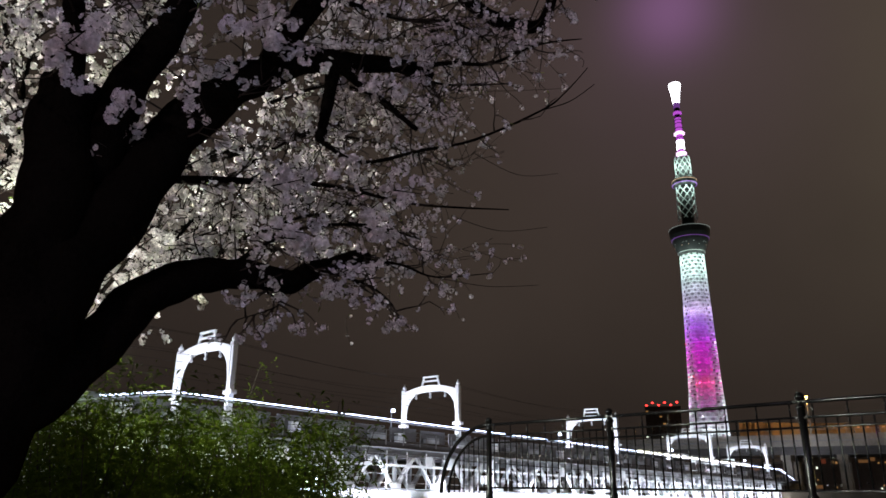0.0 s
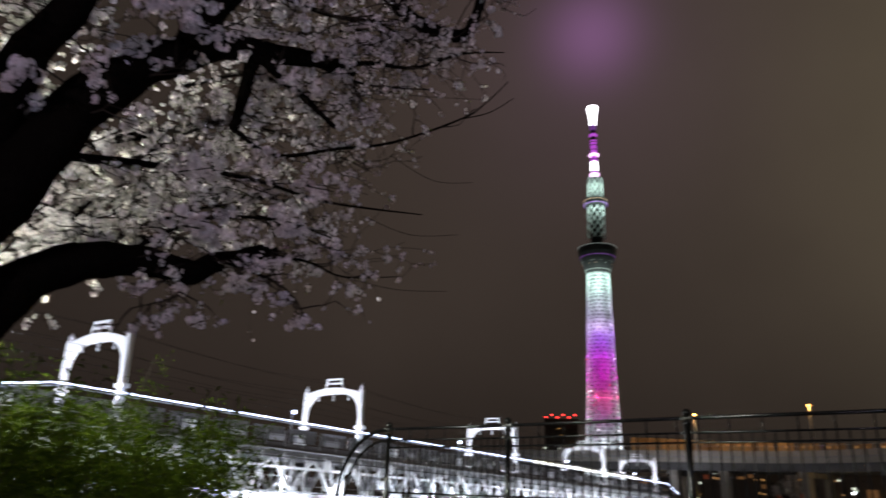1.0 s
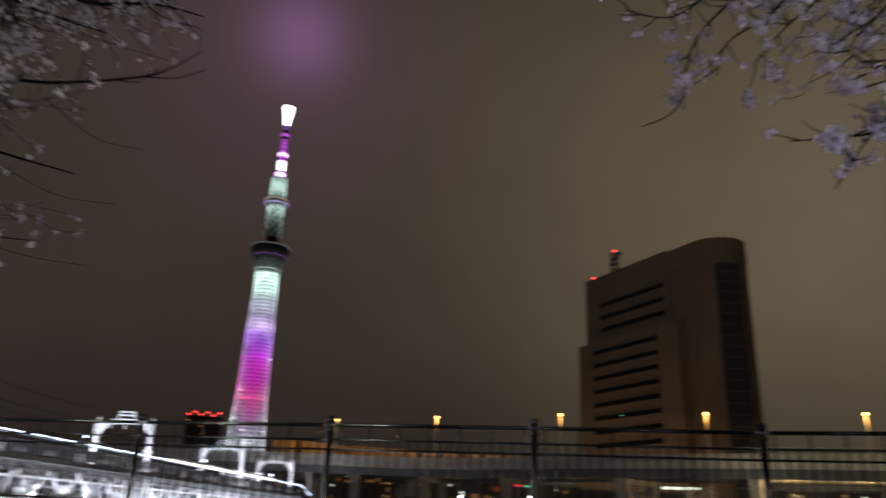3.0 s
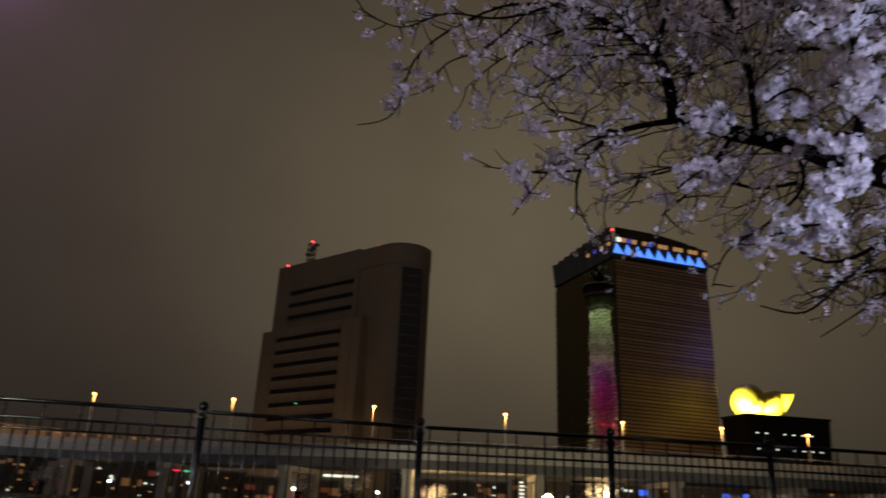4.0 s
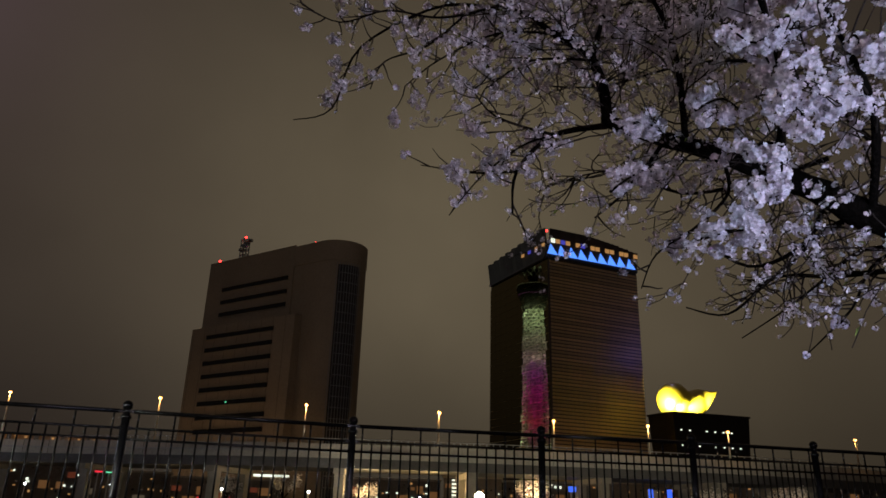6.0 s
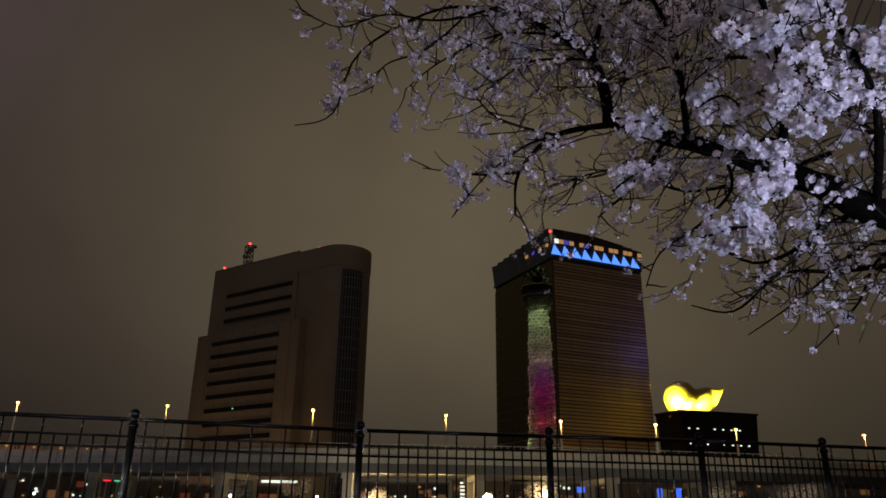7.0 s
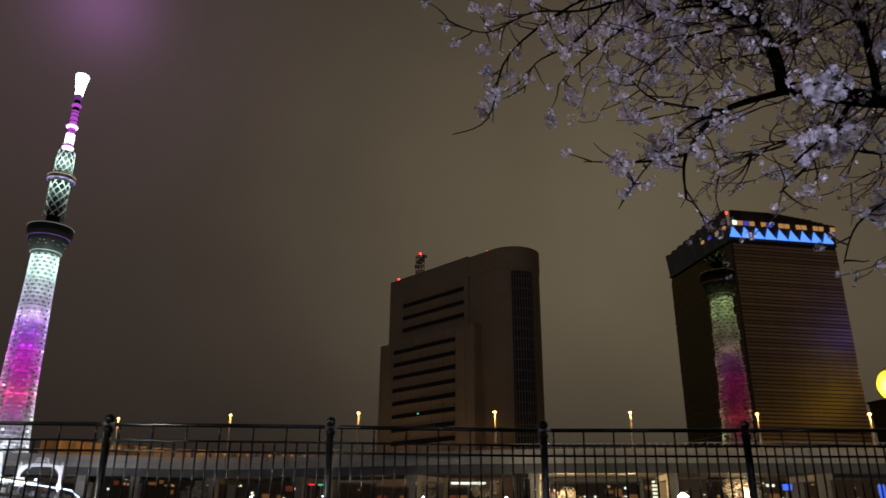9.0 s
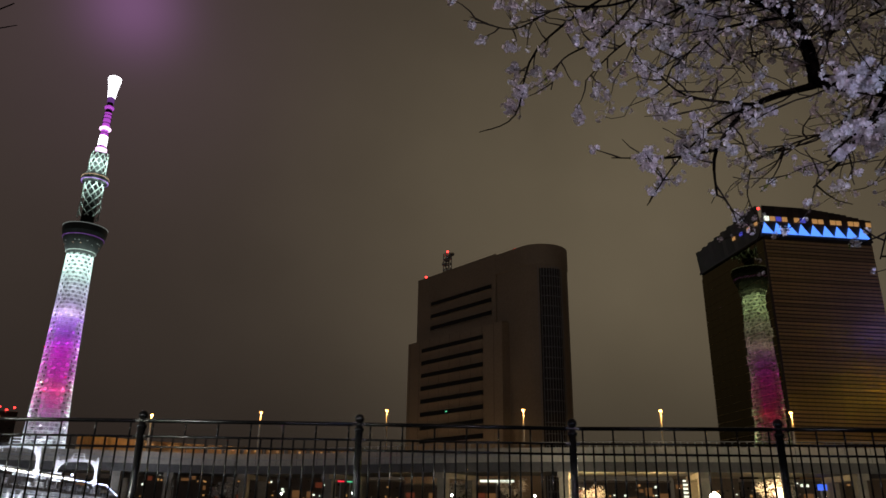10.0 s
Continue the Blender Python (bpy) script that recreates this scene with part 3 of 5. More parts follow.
part("lattice", lattice(0, 336, 5.6, 26, 0.42), TOWERSTEEL, tower, "white tubular steel lattice", kind="stuff")
part("upper_lattice", lattice(392, 448, 7.0, 16, 0.85, True), TOWERSTEEL, tower, "white tubular steel lattice", kind="stuff")
part("top_lattice", lattice(459, 497, 6.3, 18, 0.75, True), TOWERSTEEL, tower, "white tubular steel lattice", kind="stuff")
for z in (25.2, 84.0, 142.8, 201.6, 260.4, 302.4):
    r = 14.3 if z < 230 else 13.5
    part("ring_beam", Shape().revolve([(r, -0.8), (r + 1.2, -0.8), (r + 1.2, 0.8), (r, 0.8)], (TX, TY, z + 1.5), 24), TOWERSTEEL, tower)
d1 = [(17.6, 334), (18.2, 336), (20.8, 342), (25.5, 354), (29.0, 366), (30.0, 374), (29.2, 376.5), (15, 377)]
lower_deck = part("lower_deck", Shape().revolve(d1, (TX, TY, 1.5), 40), DECK, tower, "dark round observation deck", smooth=False)
d2 = [(12.5, 446), (16.5, 448), (18.4, 451), (18.6, 457), (17.0, 460), (12.0, 461)]
upper_deck = part("upper_deck", Shape().revolve(d2, (TX, TY, 1.5), 36), DECK, tower, "dark round upper gallery")


def ring(r, z, h, m, name="deck_light"):
    part(name, Shape().revolve([(r - 0.6, -h / 2), (r, -h / 2), (r, h / 2), (r - 0.6, h / 2)], (TX, TY, z + 1.5), 40), m, tower if z > 500 else (upper_deck if z > 400 else lower_deck))


ring(30.2, 375.6, 0.5, DIMRING)
ring(27.4, 359.5, 0.8, VIOLETDIM)
ring(18.7, 449.8, 0.9, VIOLETDIM)
ring(18.9, 455.5, 0.9, WARMDIM)
ring(19.9, 338.5, 0.5, DIMRING)
for k in range(26):
    a = -math.pi / 2 + (k - 13) * 0.11
    if k % 3 == 1 or k in (5, 6, 14, 17, 20):
        continue
    z = 347.0 + (k % 2) * 4.0
    r = float(np.interp(z, [342, 354], [21.5, 25.5])) + 0.1
    part("window", Shape().box((TX + r * math.cos(a), TY + r * math.sin(a), z + 1.5), (1.6, 0.4, 0.7), math.degrees(a) + 90), WARMDIM if k % 4 == 0 else DIMRING, lower_deck)


def mast(name, m, label, *prof):
    part(name, Shape().revolve(list(prof), (TX, TY, 1.5), 20), m, tower, label)


# sections glow themselves and are drawn thicker than the mast, for bloom
mast("mast_section", PINKLIGHT, "pink white lit mast section", (5.89, 498), (5.89, 501), (7.94, 502), (7.94, 505), (5.89, 506))
mast("mast_section", VIOLETLIGHT, "violet lit mast section", (5.63, 506), (5.63, 510))
mast("mast_section", TIPLIGHT, "white lit mast section", (6.02, 510), (6.27, 518), (6.02, 526))
mast("mast_section", VIOLETLIGHT, "violet lit mast section", (5.63, 526), (5.12, 536))
mast("mast_section", PINKLIGHT, "pink lit mast ring", (5.38, 536), (8.19, 537.5), (8.19, 540), (5.38, 542))
mast("mast_section", VIOLETLIGHT, "violet lit mast section", (5.12, 542), (4.99, 566))
mast("mast_section", DECK, "dark mast gap", (4.61, 566), (4.61, 572))
mast("mast_ring", VIOLETLIGHT, "", (4.61, 572), (6.66, 574), (6.66, 576.5), (4.61, 578))
mast("mast_section", DECK, "dark mast gap", (4.35, 578), (4.35, 584))
mast("mast_section", VIOLETDIM, "dim violet mast section", (4.86, 584), (5.12, 594))
mast("mast_head", TIPLIGHT, "glaring white lit mast head", (5.4, 593), (6.0, 602), (7.6, 614), (9.4, 624), (9.4, 628), (6.0, 630))
for z in (508, 514, 522, 531, 548, 556, 562):
    ring(6.3, z, 0.6, DECK, "mast_flange")
for k in range(9):
    a = -math.pi * (0.08 + 0.84 * random.random())
    z = random.choice((78, 96, 118, 140, 152, 160, 200))
    r = tower_radius(z) + 1.2
    part("beacon", Shape().revolve([(0.5, -0.7), (0.9, 0), (0.5, 0.7)], (TX + r * math.cos(a), TY + r * math.sin(a), z + 1.5), 8), TIPLIGHT if k % 2 else REDSIGN, tower)
# floodlights fixed round the lattice, coloured by height
WHITE, VIOLET, MAGENTA, CRIMSON, MINT = (0.88, 0.95, 1.0), (0.50, 0.14, 1.0), (1.0, 0.05, 0.72), (1.0, 0.04, 0.22), (0.70, 1.0, 0.86)
for z, colour, power, angles in ((35, WHITE, 0.7, (-150, -90, -30)), (75, WHITE, 0.55, (-150, -90, -30)), (112, MINT, 0.75, (-175, -5)), (150, MINT, 0.50, (-175, -5)), (190, WHITE, 0.25, (-175, -5)),
                                 (225, WHITE, 0.20, (-175, -5)), (252, (0.80, 0.66, 1.0), 0.22, (-150, -90, -30)), (280, (0.80, 0.78, 1.0), 0.26, (-150, -90, -30)), (306, MINT, 0.42, (-150, -90, -30)),
                                 (325, MINT, 0.75, (-150, -90, -30)), (442, MINT, 0.5, (-150, -90, -30)), (478, MINT, 0.55, (-150, -90, -30))):
    for a in angles:
        r = tower_radius(z) + 12
        lamp("tower_flood", "POINT", pose(TX + r * math.cos(radians(a)), TY + r * math.sin(radians(a)), z + 1.5), power * 3.6e4, colour, 0.0)
# floodlights between the lattice and the core
for z, colour, power in ((70, (0.60, 0.55, 1.0), 0.05), (92, (0.75, 0.35, 1.0), 0.08), (112, (1.0, 0.12, 0.85), 0.20), (128, (1.0, 0.08, 0.60), 0.30), (143, CRIMSON, 0.50), (158, (1.0, 0.02, 0.75), 0.26), (174, (1.0, 0.004, 0.75), 0.40),
                         (190, (1.0, 0.006, 0.85), 0.36), (206, (0.75, 0.03, 1.0), 0.38), (222, (0.50, 0.06, 1.0), 0.40), (237, (0.45, 0.12, 1.0), 0.36), (247, (0.9, 0.6, 1.0), 0.40)):
    for a in (-155, -112, -68, -25):
        r = tower_radius(z) * 0.95
        lamp("core_flood", "POINT", pose(TX + r * math.cos(radians(a)), TY + r * math.sin(radians(a)), z + 1.5), power * 1.15e4, colour, 0.0)

# ---- office slab with a rounded end ----
office = thing("office_slab", "tall brown granite office slab with rounded end, dark at night", "building", at=(140.0, 230.0, 1.6))
WL, WF = Vector((125.5, 264.2, 0)), Vector((138.7, 204.4, 0))
wu = (WF - WL).normalized()
wn_ = Vector((-wu.y, wu.x, 0))   # away from the viewer
OH, LH, RAD = 92.0, 65.2, 10.0


def ow(a, b):
    """Plan point: metres along the front from its far end, metres behind it."""
    p = WL + wu * a + wn_ * b
    return p.x, p.y


length = (WF - WL).length
cap = [ow(length + RAD * math.sin(t), RAD - RAD * math.cos(t)) for t in np.linspace(0, math.pi, 25)]
part("upper_block", Shape().prism([ow(2, 0)] + [ow(length - 13, 0)] + [ow(length - 13, 2 * RAD), ow(2, 2 * RAD)], 1.6, OH), GRANITE, office)
part("end_block", Shape().prism([ow(length - 12.9, 0.5)] + [ow(length + RAD * math.sin(t), RAD - (RAD - 0.6) * math.cos(t)) for t in np.linspace(0, math.pi, 25)] + [ow(length - 12.9, 2 * RAD - 1.4)], 1.6, OH - 7.5), GRANITE, office, "granite rounded end")
part("end_cornice", Shape().prism([ow(length - 12.95, 0)] + cap + [ow(length - 12.95, 2 * RAD)], OH - 7.5, OH), GRANITE, office, "granite band round the top of the end")
rib = Shape().box((0, 0, (OH - 9) / 2 + 1.6), (0.14, 0.16, OH - 10.5)).mesh("mullion", GREYSTEEL)
for t in np.linspace(0.62, 1.55, 10):
    x, y = ow(length + (RAD + 0.05) * math.sin(t), RAD - (RAD - 0.55) * math.cos(t))
    piece("mullion", rib, pose(x, y, 0, 0, 0, math.degrees(math.atan2(wu.y, wu.x)) - 90 + math.degrees(t)), office)
for z in np.arange(8, OH - 9, 3.6):
    ring = [ow(length + (RAD + 0.12) * math.sin(t), RAD - (RAD - 0.48) * math.cos(t)) for t in np.linspace(0.75, math.pi * 0.5, 9)]
    part("spandrel", Shape().tube([(x, y, z) for x, y in ring], 0.10, 4), GREYSTEEL, office)
glass_strip = [ow(length + (RAD + 0.03) * math.sin(t), RAD - (RAD - 0.57) * math.cos(t)) for t in np.linspace(0.66, 1.5, 11)]
gs = Shape()
gs.add([(x, y, z) for x, y in glass_strip for z in (4.0, OH - 9.0)], [(2 * i, 2 * i + 2, 2 * i + 3, 2 * i + 1) for i in range(len(glass_strip) - 1)])
part("glass_strip", gs, CURTAIN, office, "grey glass strip in the rounded end")
# unseen warm lamps added to lift the foot of the office front
for a, b in ((12, -26), (44, -24)):
    lamp("facade_fill", "POINT", pose(*ow(a, b), 9.0), 1700, (1.0, 0.66, 0.36), 0.3)
LB = -3.0   # the lower block stands proud of the slab
wy = math.degrees(math.atan2(wu.y, wu.x))


def window_row(z, a0, a1, front):
    """A long recess with a reveal, dark glass and a sill."""
    p, q = ow(a0, front - 0.05), ow(a1, front - 0.05)
    o = part("window_row", Shape().beam((*p, z), (*q, z), 0.5, 1.75), DARKGLASS, office, "dark ribbon window")
    part("sill", Shape().beam((*ow(a0 - 0.3, front - 0.3), z - 1.0), (*ow(a1 + 0.3, front - 0.3), z - 1.0), 0.9, 0.22), GRANITE, o)
    part("lintel", Shape().beam((*ow(a0 - 0.3, front - 0.25), z + 1.0), (*ow(a1 + 0.3, front - 0.25), z + 1.0), 0.8, 0.25), GRANITE, o)


part("lower_block", Shape().prism([ow(0.6, LB), ow(length - 7, LB), ow(length - 7, 1.2), ow(0.6, 2 * RAD)], 1.6, LH), GRANITE, office)
for z in (80.3, 75.2, 70.3):
    window_row(z, 11, 46, 0)
for k in range(10):
    window_row(61.0 - 4.95 * k, 9.5, 44.5, LB)
for a in np.arange(2, length - 8, 6.0):
    part("joint", Shape().beam((*ow(a, LB - 0.02), 1.6), (*ow(a, LB - 0.02), LH), 0.06, 0.10), BRICKWALL, office)
part("parapet", Shape().beam((*ow(2, 0.3), OH + 0.3), (*ow(length - 13, 0.3), OH + 0.3), 0.6, 0.7), GRANITE, office)
mx, my = ow(16, 4)
ant = Shape()
for dx in (-1.2, 1.2):
    for dy in (-1.2, 1.2):
        ant.beam((mx + dx, my + dy, OH - 1), (mx + dx, my + dy, OH + 10), 0.3, 0.3)
for z in np.arange(OH + 1, OH + 10.5, 2.2):
    for s in (-1.2, 1.2):
        ant.beam((mx - 1.2, my + s, z), (mx + 1.2, my + s, z), 0.25, 0.25).beam((mx + s, my - 1.2, z), (mx + s, my + 1.2, z), 0.25, 0.25)
        ant.beam((mx - 1.2, my + s, z), (mx + 1.2, my + s, z - 2.2), 0.2, 0.2)
am = part("antenna_mast", ant, GREYSTEEL, office, "steel lattice antenna mast on the roof")
for k, z in enumerate((4, 6, 7.5, 9)):
    part("antenna", Shape().revolve([(0.15, 0), (1.1, 0.1), (1.1, 0.9), (0.15, 1.0)], (mx - 2.2 + 1.1 * (k % 4), my - 1.6, OH + z), 10), GREYSTEEL, am)
for x, y, z in ((mx, my, OH + 10.6), (*ow(6, 1), OH + 1.2), (*ow(length - 6, 3), OH + 0.8)):
    part("aviation_light", Shape().revolve([(0.3, 0), (0.55, 0.3), (0.3, 0.7)], (x, y, z), 8), RED, office, "red aviation light")
part("lit_window", Shape().box((*ow(25, LB - 0.35), 36.3), (0.8, 0.2, 0.4), wy), GREENSIGN, office)

# ---- amber glass tower ----
amber = thing("amber_glass_tower", "amber mirror-glass office tower with stepped crown and blue lights", "building", at=(206.0, 155.0, 1.6))
AF, AL, AR = Vector((196.4, 147.8, 0)), Vector((210.4, 187.4, 0)), Vector((232.6, 134.3, 0))
EAVE = 88.5
PANE_YAW = -0.32
AB = AL + AR - AF
part("body", Shape().prism([(p.x, p.y) for p in (AF, AR, AB, AL)], 1.6, EAVE), GOLDGLASS, amber)
for (a, b, nrow, gap) in ((AF, AR, 60, 0.0), (AF, AL, 30, 0.0)):
    d = (b - a).normalized()
    out = Vector((d.y, -d.x, 0)) if a is AF and b is AR else Vector((-d.y, d.x, 0))
    out = out if out.dot(Vector((-1, -0.7, 0))) > 0 else -out
    n = int((EAVE - 4) / (1.2 if b is AR else 2.84))
    slat_mesh = Shape().box((0, 0, 0), ((b - a).length - 0.3, 0.36 if b is AR else 0.10, 0.78 if b is AR else 0.16)).mesh("slat", GOLDPANEL)
    mid = (a + b) / 2 + out * (0.17 if b is AR else 0.04)
    for k in range(n):
        piece("slat", slat_mesh, pose(mid.x, mid.y, 4 + k * (1.2 if b is AR else 2.84), 0, 0, math.degrees(math.atan2(d.y, d.x))), amber)
rd = (AR - AF).normalized()
ro = Vector((rd.y, -rd.x, 0))
part("backing", Shape().beam(AF + rd * 0.2 + ro * 0.03 + Vector((0, 0, EAVE / 2 + 1)), AR - rd * 0.2 + ro * 0.03 + Vector((0, 0, EAVE / 2 + 1)), 0.1, EAVE - 2), CROWN, amber)
# one more unseen warm lamp, added to brighten the slatted front
p = AF + rd * 16.0 + ro * 24.0
lamp("facade_fill", "POINT", pose(p.x, p.y, 10.0), 900, (1.0, 0.66, 0.30), 0.3)
# added lamps off the far corner, for the violet streaks on the wide front
for z in (14.0, 36.0, 58.0):
    p = AR + rd * 1.0 + ro * 12.0
    lamp("violet_fill", "POINT", pose(p.x, p.y, z), 1100, (0.20, 0.18, 1.0), 0.3)
# mirror panels of the narrow front, each set a trifle out of true
ad = (AL - AF).normalized()
ao = Vector((-ad.y, ad.x, 0))
COLS, ROWS, PH = 10, 29, 2.84
pw = (AL - AF).length / COLS
pane_mesh = Shape().box((0, 0, 0), (pw - 0.05, 0.08, PH - 0.08)).mesh("glass_pane", GOLDGLASS)
pane_rng = random.Random(17)
for i in range(COLS):
    for k in range(ROWS):
        c = AF + ad * (pw * (i + 0.5)) + ao * 0.22
        piece("glass_pane", pane_mesh, pose(c.x, c.y, 5.4 + PH * k, pane_rng.gauss(0, 0.03), 0, math.degrees(math.atan2(ad.y, ad.x)) + PANE_YAW + pane_rng.gauss(0, 0.02)), amber)
part("corner_fin", Shape().box((AF.x - 0.1, AF.y - 0.1, EAVE / 2), (0.7, 0.7, EAVE - 3), 20), CROWN, amber)


def crown(a, b, lit):
    d = (b - a).normalized()
    yaw = math.degrees(math.atan2(d.y, d.x))
    out = Vector((d.y, -d.x, 0))
    out = out if out.dot(Vector((-1, -0.7, 0))) > 0 else -out
    n = 18
    w = (b - a).length / n
    for k in range(n):
        c = a + d * (w * (k + 0.5)) + out * 0.5
        h = 9.9 - 0.25 * round(3.0 * max(0, k - 5) ** 1.6 / 13.0) if lit else 10.2 - 0.30 * (k // 2) + 0.35 * (k % 2)
        m = Matrix.Translation((c.x, c.y, EAVE + 0.4)) @ pose(0, 0, 0, 0, 0, yaw)
        sh = Shape()
        tilt = 1.1
        s = -1 if (Matrix.Rotation(radians(yaw), 3, "Z") @ Vector((0, 1, 0))).dot(out) < 0 else 1
        vs = [(-w / 2, 0, 0), (w / 2, 0, 0), (w / 2, s * tilt, h), (-w / 2, s * tilt, h)]
        vs += [(x, y - s * 0.6, z) for x, y, z in vs]
        sh.add([m @ Vector(v) for v in vs], [(0, 1, 2, 3), (7, 6, 5, 4), (0, 4, 5, 1), (1, 5, 6, 2), (2, 6, 7, 3), (3, 7, 4, 0)])
        part("crown_panel", sh, CROWN, amber)
        if lit:
            if k % 2 == 0:
                tri = Shape()
                q = s * 0.75
                tri.add([m @ Vector(v) for v in ((-w, q, 0.3), (w, q, 0.3), (-w * 0.5, q + s * 0.4, 4.0), (-w, q - 0.1 * s, 0.3), (w, q - 0.1 * s, 0.3), (-w * 0.5, q + s * 0.3, 4.0))],
                        [(0, 1, 2), (5, 4, 3), (0, 3, 4, 1), (1, 4, 5, 2), (2, 5, 3, 0)])
                part("blue_light", tri, BLUETRI, amber, "glowing blue triangular light")
            if k % 3 != 1 or k == 1:
                lw = Shape().box((0, s * 0.95, 5.4), (w * 0.8, 0.3, 1.5), m=m @ pose(0, s * 1.0, 5.4))
                part("lit_window", lw, WHITEWIN if k == 0 else (BLUEDIM if k in (2, 6) else WARMWIN), amber)
        elif k < 8 and k % 2 == 0:
            lw = Shape().box((0, 0, 0), (w * 0.7, 0.3, 1.1), m=m @ pose(0, s * 0.85, 4.2))
            part("lit_window", lw, BLUEDIM if k == 4 else WARMWIN, amber)
    part("eave_band", Shape().beam(a + out * 0.3 + Vector((0, 0, EAVE + 0.1)), b + out * 0.3 + Vector((0, 0, EAVE + 0.1)), 1.2, 0.7), CROWN, amber)


crown(AF, AR, True)
crown(AF, AL, False)
part("roof", Shape().prism([(p.x, p.y) for p in (AF, AR, AB, AL)], EAVE + 0.05, EAVE + 5.0), CROWN, amber)
part("aviation_light", Shape().revolve([(0.3, 0), (0.5, 0.3), (0.3, 0.7)], (AF.x + 2, AF.y + 2, EAVE + 10.6), 8), RED, amber, "red aviation light")

# ---- black hall with a golden flame on its roof ----
HC, HR, HL = Vector((220.7, 117.5, 0)), Vector((247.0, 104.0, 0)), Vector((225.4, 129.2, 0))
hall = thing("black_hall", "low black stone hall with small lit portholes", "building", at=(235.0, 120.0, 1.6))
HB = HL + (HR - HC)
mid = (HC + HB) / 2
body = Shape()
low = [mid + (p - mid) * 0.86 for p in (HC, HR, HB, HL)]
body.add([(p.x, p.y, 1.6) for p in low] + [(p.x, p.y, 34.2) for p in (HC, HR, HB, HL)],
         [(0, 1, 5, 4), (1, 2, 6, 5), (2, 3, 7, 6), (3, 0, 4, 7), (3, 2, 1, 0), (4, 5, 6, 7)])
part("body", body, BLACKSTONE, hall)
part("roof_slab", Shape().prism([(p.x, p.y) for p in [mid + (q - mid) * 1.03 for q in (HC, HR, HB, HL)]], 34.2, 34.8), BLACKSTONE, hall)
hd = (HR - HC).normalized()
ho = Vector((hd.y, -hd.x, 0))
for row, z in enumerate((24.2, 29.0)):
    for k in range(8):
        if (k + row) % 5 == 3:
            continue
        f = 0.86 + 0.14 * (z - 1.6) / 32.6
        p = mid + (HC + hd * (2.4 + 3.3 * k) - mid) * f + ho * 0.15
        part("porthole", Shape().box((p.x, p.y, z), (0.5, 0.4, 0.34), math.degrees(math.atan2(hd.y, hd.x))), WHITEWIN, hall)
flame = Shape()
fc = mid + Vector((-1.5, 2.5, 0))
fax = Vector((math.cos(radians(-28)), math.sin(radians(-28)), 0))
sections = [(-8.6, 0.2, 4.6), (-8.2, 2.4, 4.6), (-7.0, 4.1, 4.7), (-5.0, 5.0, 4.8), (-3.0, 4.9, 4.8), (-1.2, 4.1, 4.4), (0.2, 3.5, 4.0), (1.8, 3.8, 4.2), (3.6, 4.0, 4.5), (5.4, 3.4, 5.0), (7.0, 2.4, 5.8), (8.6, 1.3, 6.8), (9.8, 0.6, 7.6), (10.6, 0.1, 8.2)]
nn = 20
side = Vector((-fax.y, fax.x, 0))
fv = []
for d, r, z in sections:
    for k in range(nn):
        a = 2 * math.pi * k / nn
        fv.append(fc + fax * (d * 1.2 - 0.6) + side * (r * 1.15 * math.cos(a)) + Vector((0, 0, 34.25 + z * 1.18 + r * 1.14 * math.sin(a))))
ff = [(i * nn + k, i * nn + (k + 1) % nn, (i + 1) * nn + (k + 1) % nn, (i + 1) * nn + k) for i in range(len(sections) - 1) for k in range(nn)]
flame.add(fv, ff + [tuple(range(nn - 1, -1, -1)), tuple(range((len(sections) - 1) * nn, len(sections) * nn))])
solid("golden_flame", flame, GOLD, "swollen golden flame sculpture glowing under floodlights on the roof", "sculpture", smooth=True)
for d in (-8.0, -4.0, 0.5, 5.0):
    aim = fc + fax * d + Vector((0, 0, 40.2))
    eye = aim + Vector((-0.99, -0.12, 0)) * 11.0 - Vector((0, 0, 4.9))
    lamp("flame_flood", "SPOT", look(tuple(eye), tuple(aim)), 98000, (1.0, 0.86, 0.22), 0.3, spot=64)
aim = fc + fax * 7.5 + Vector((0, 0, 41.5))
lamp("flame_flood", "SPOT", look(tuple(aim + Vector((-7.0, -8.5, -5.5))), tuple(aim)), 90000, (1.0, 0.86, 0.22), 0.3, spot=50)

# ---- elevated expressway along the far bank ----
way_pts = [Vector(p) for p in ((-210, 330, 0), (-110, 245, 0), (-40, 190, 0), (6, 170, 0), (41, 158, 0), (77, 108, 0), (138, 64, 0), (190, 44, 0), (270, 24, 0), (420, -10, 0))]


def spline(pts, n):
    out = []
    for i in range(len(pts) - 1):
        a, b, c, d = pts[max(i - 1, 0)], pts[i], pts[i + 1], pts[min(i + 2, len(pts) - 1)]
        for k in range(n):
            t = k / n
            out.append(0.5 * (2 * b + (c - a) * t + (2 * a - 5 * b + 4 * c - d) * t * t + (3 * b - a - 3 * c + d) * t ** 3))
    return out + [pts[-1]]


road = spline(way_pts, 12)
expressway = thing("elevated_expressway", "grey elevated expressway on concrete piers with sodium lamps", "expressway", at=(77.0, 108.0, 1.5))


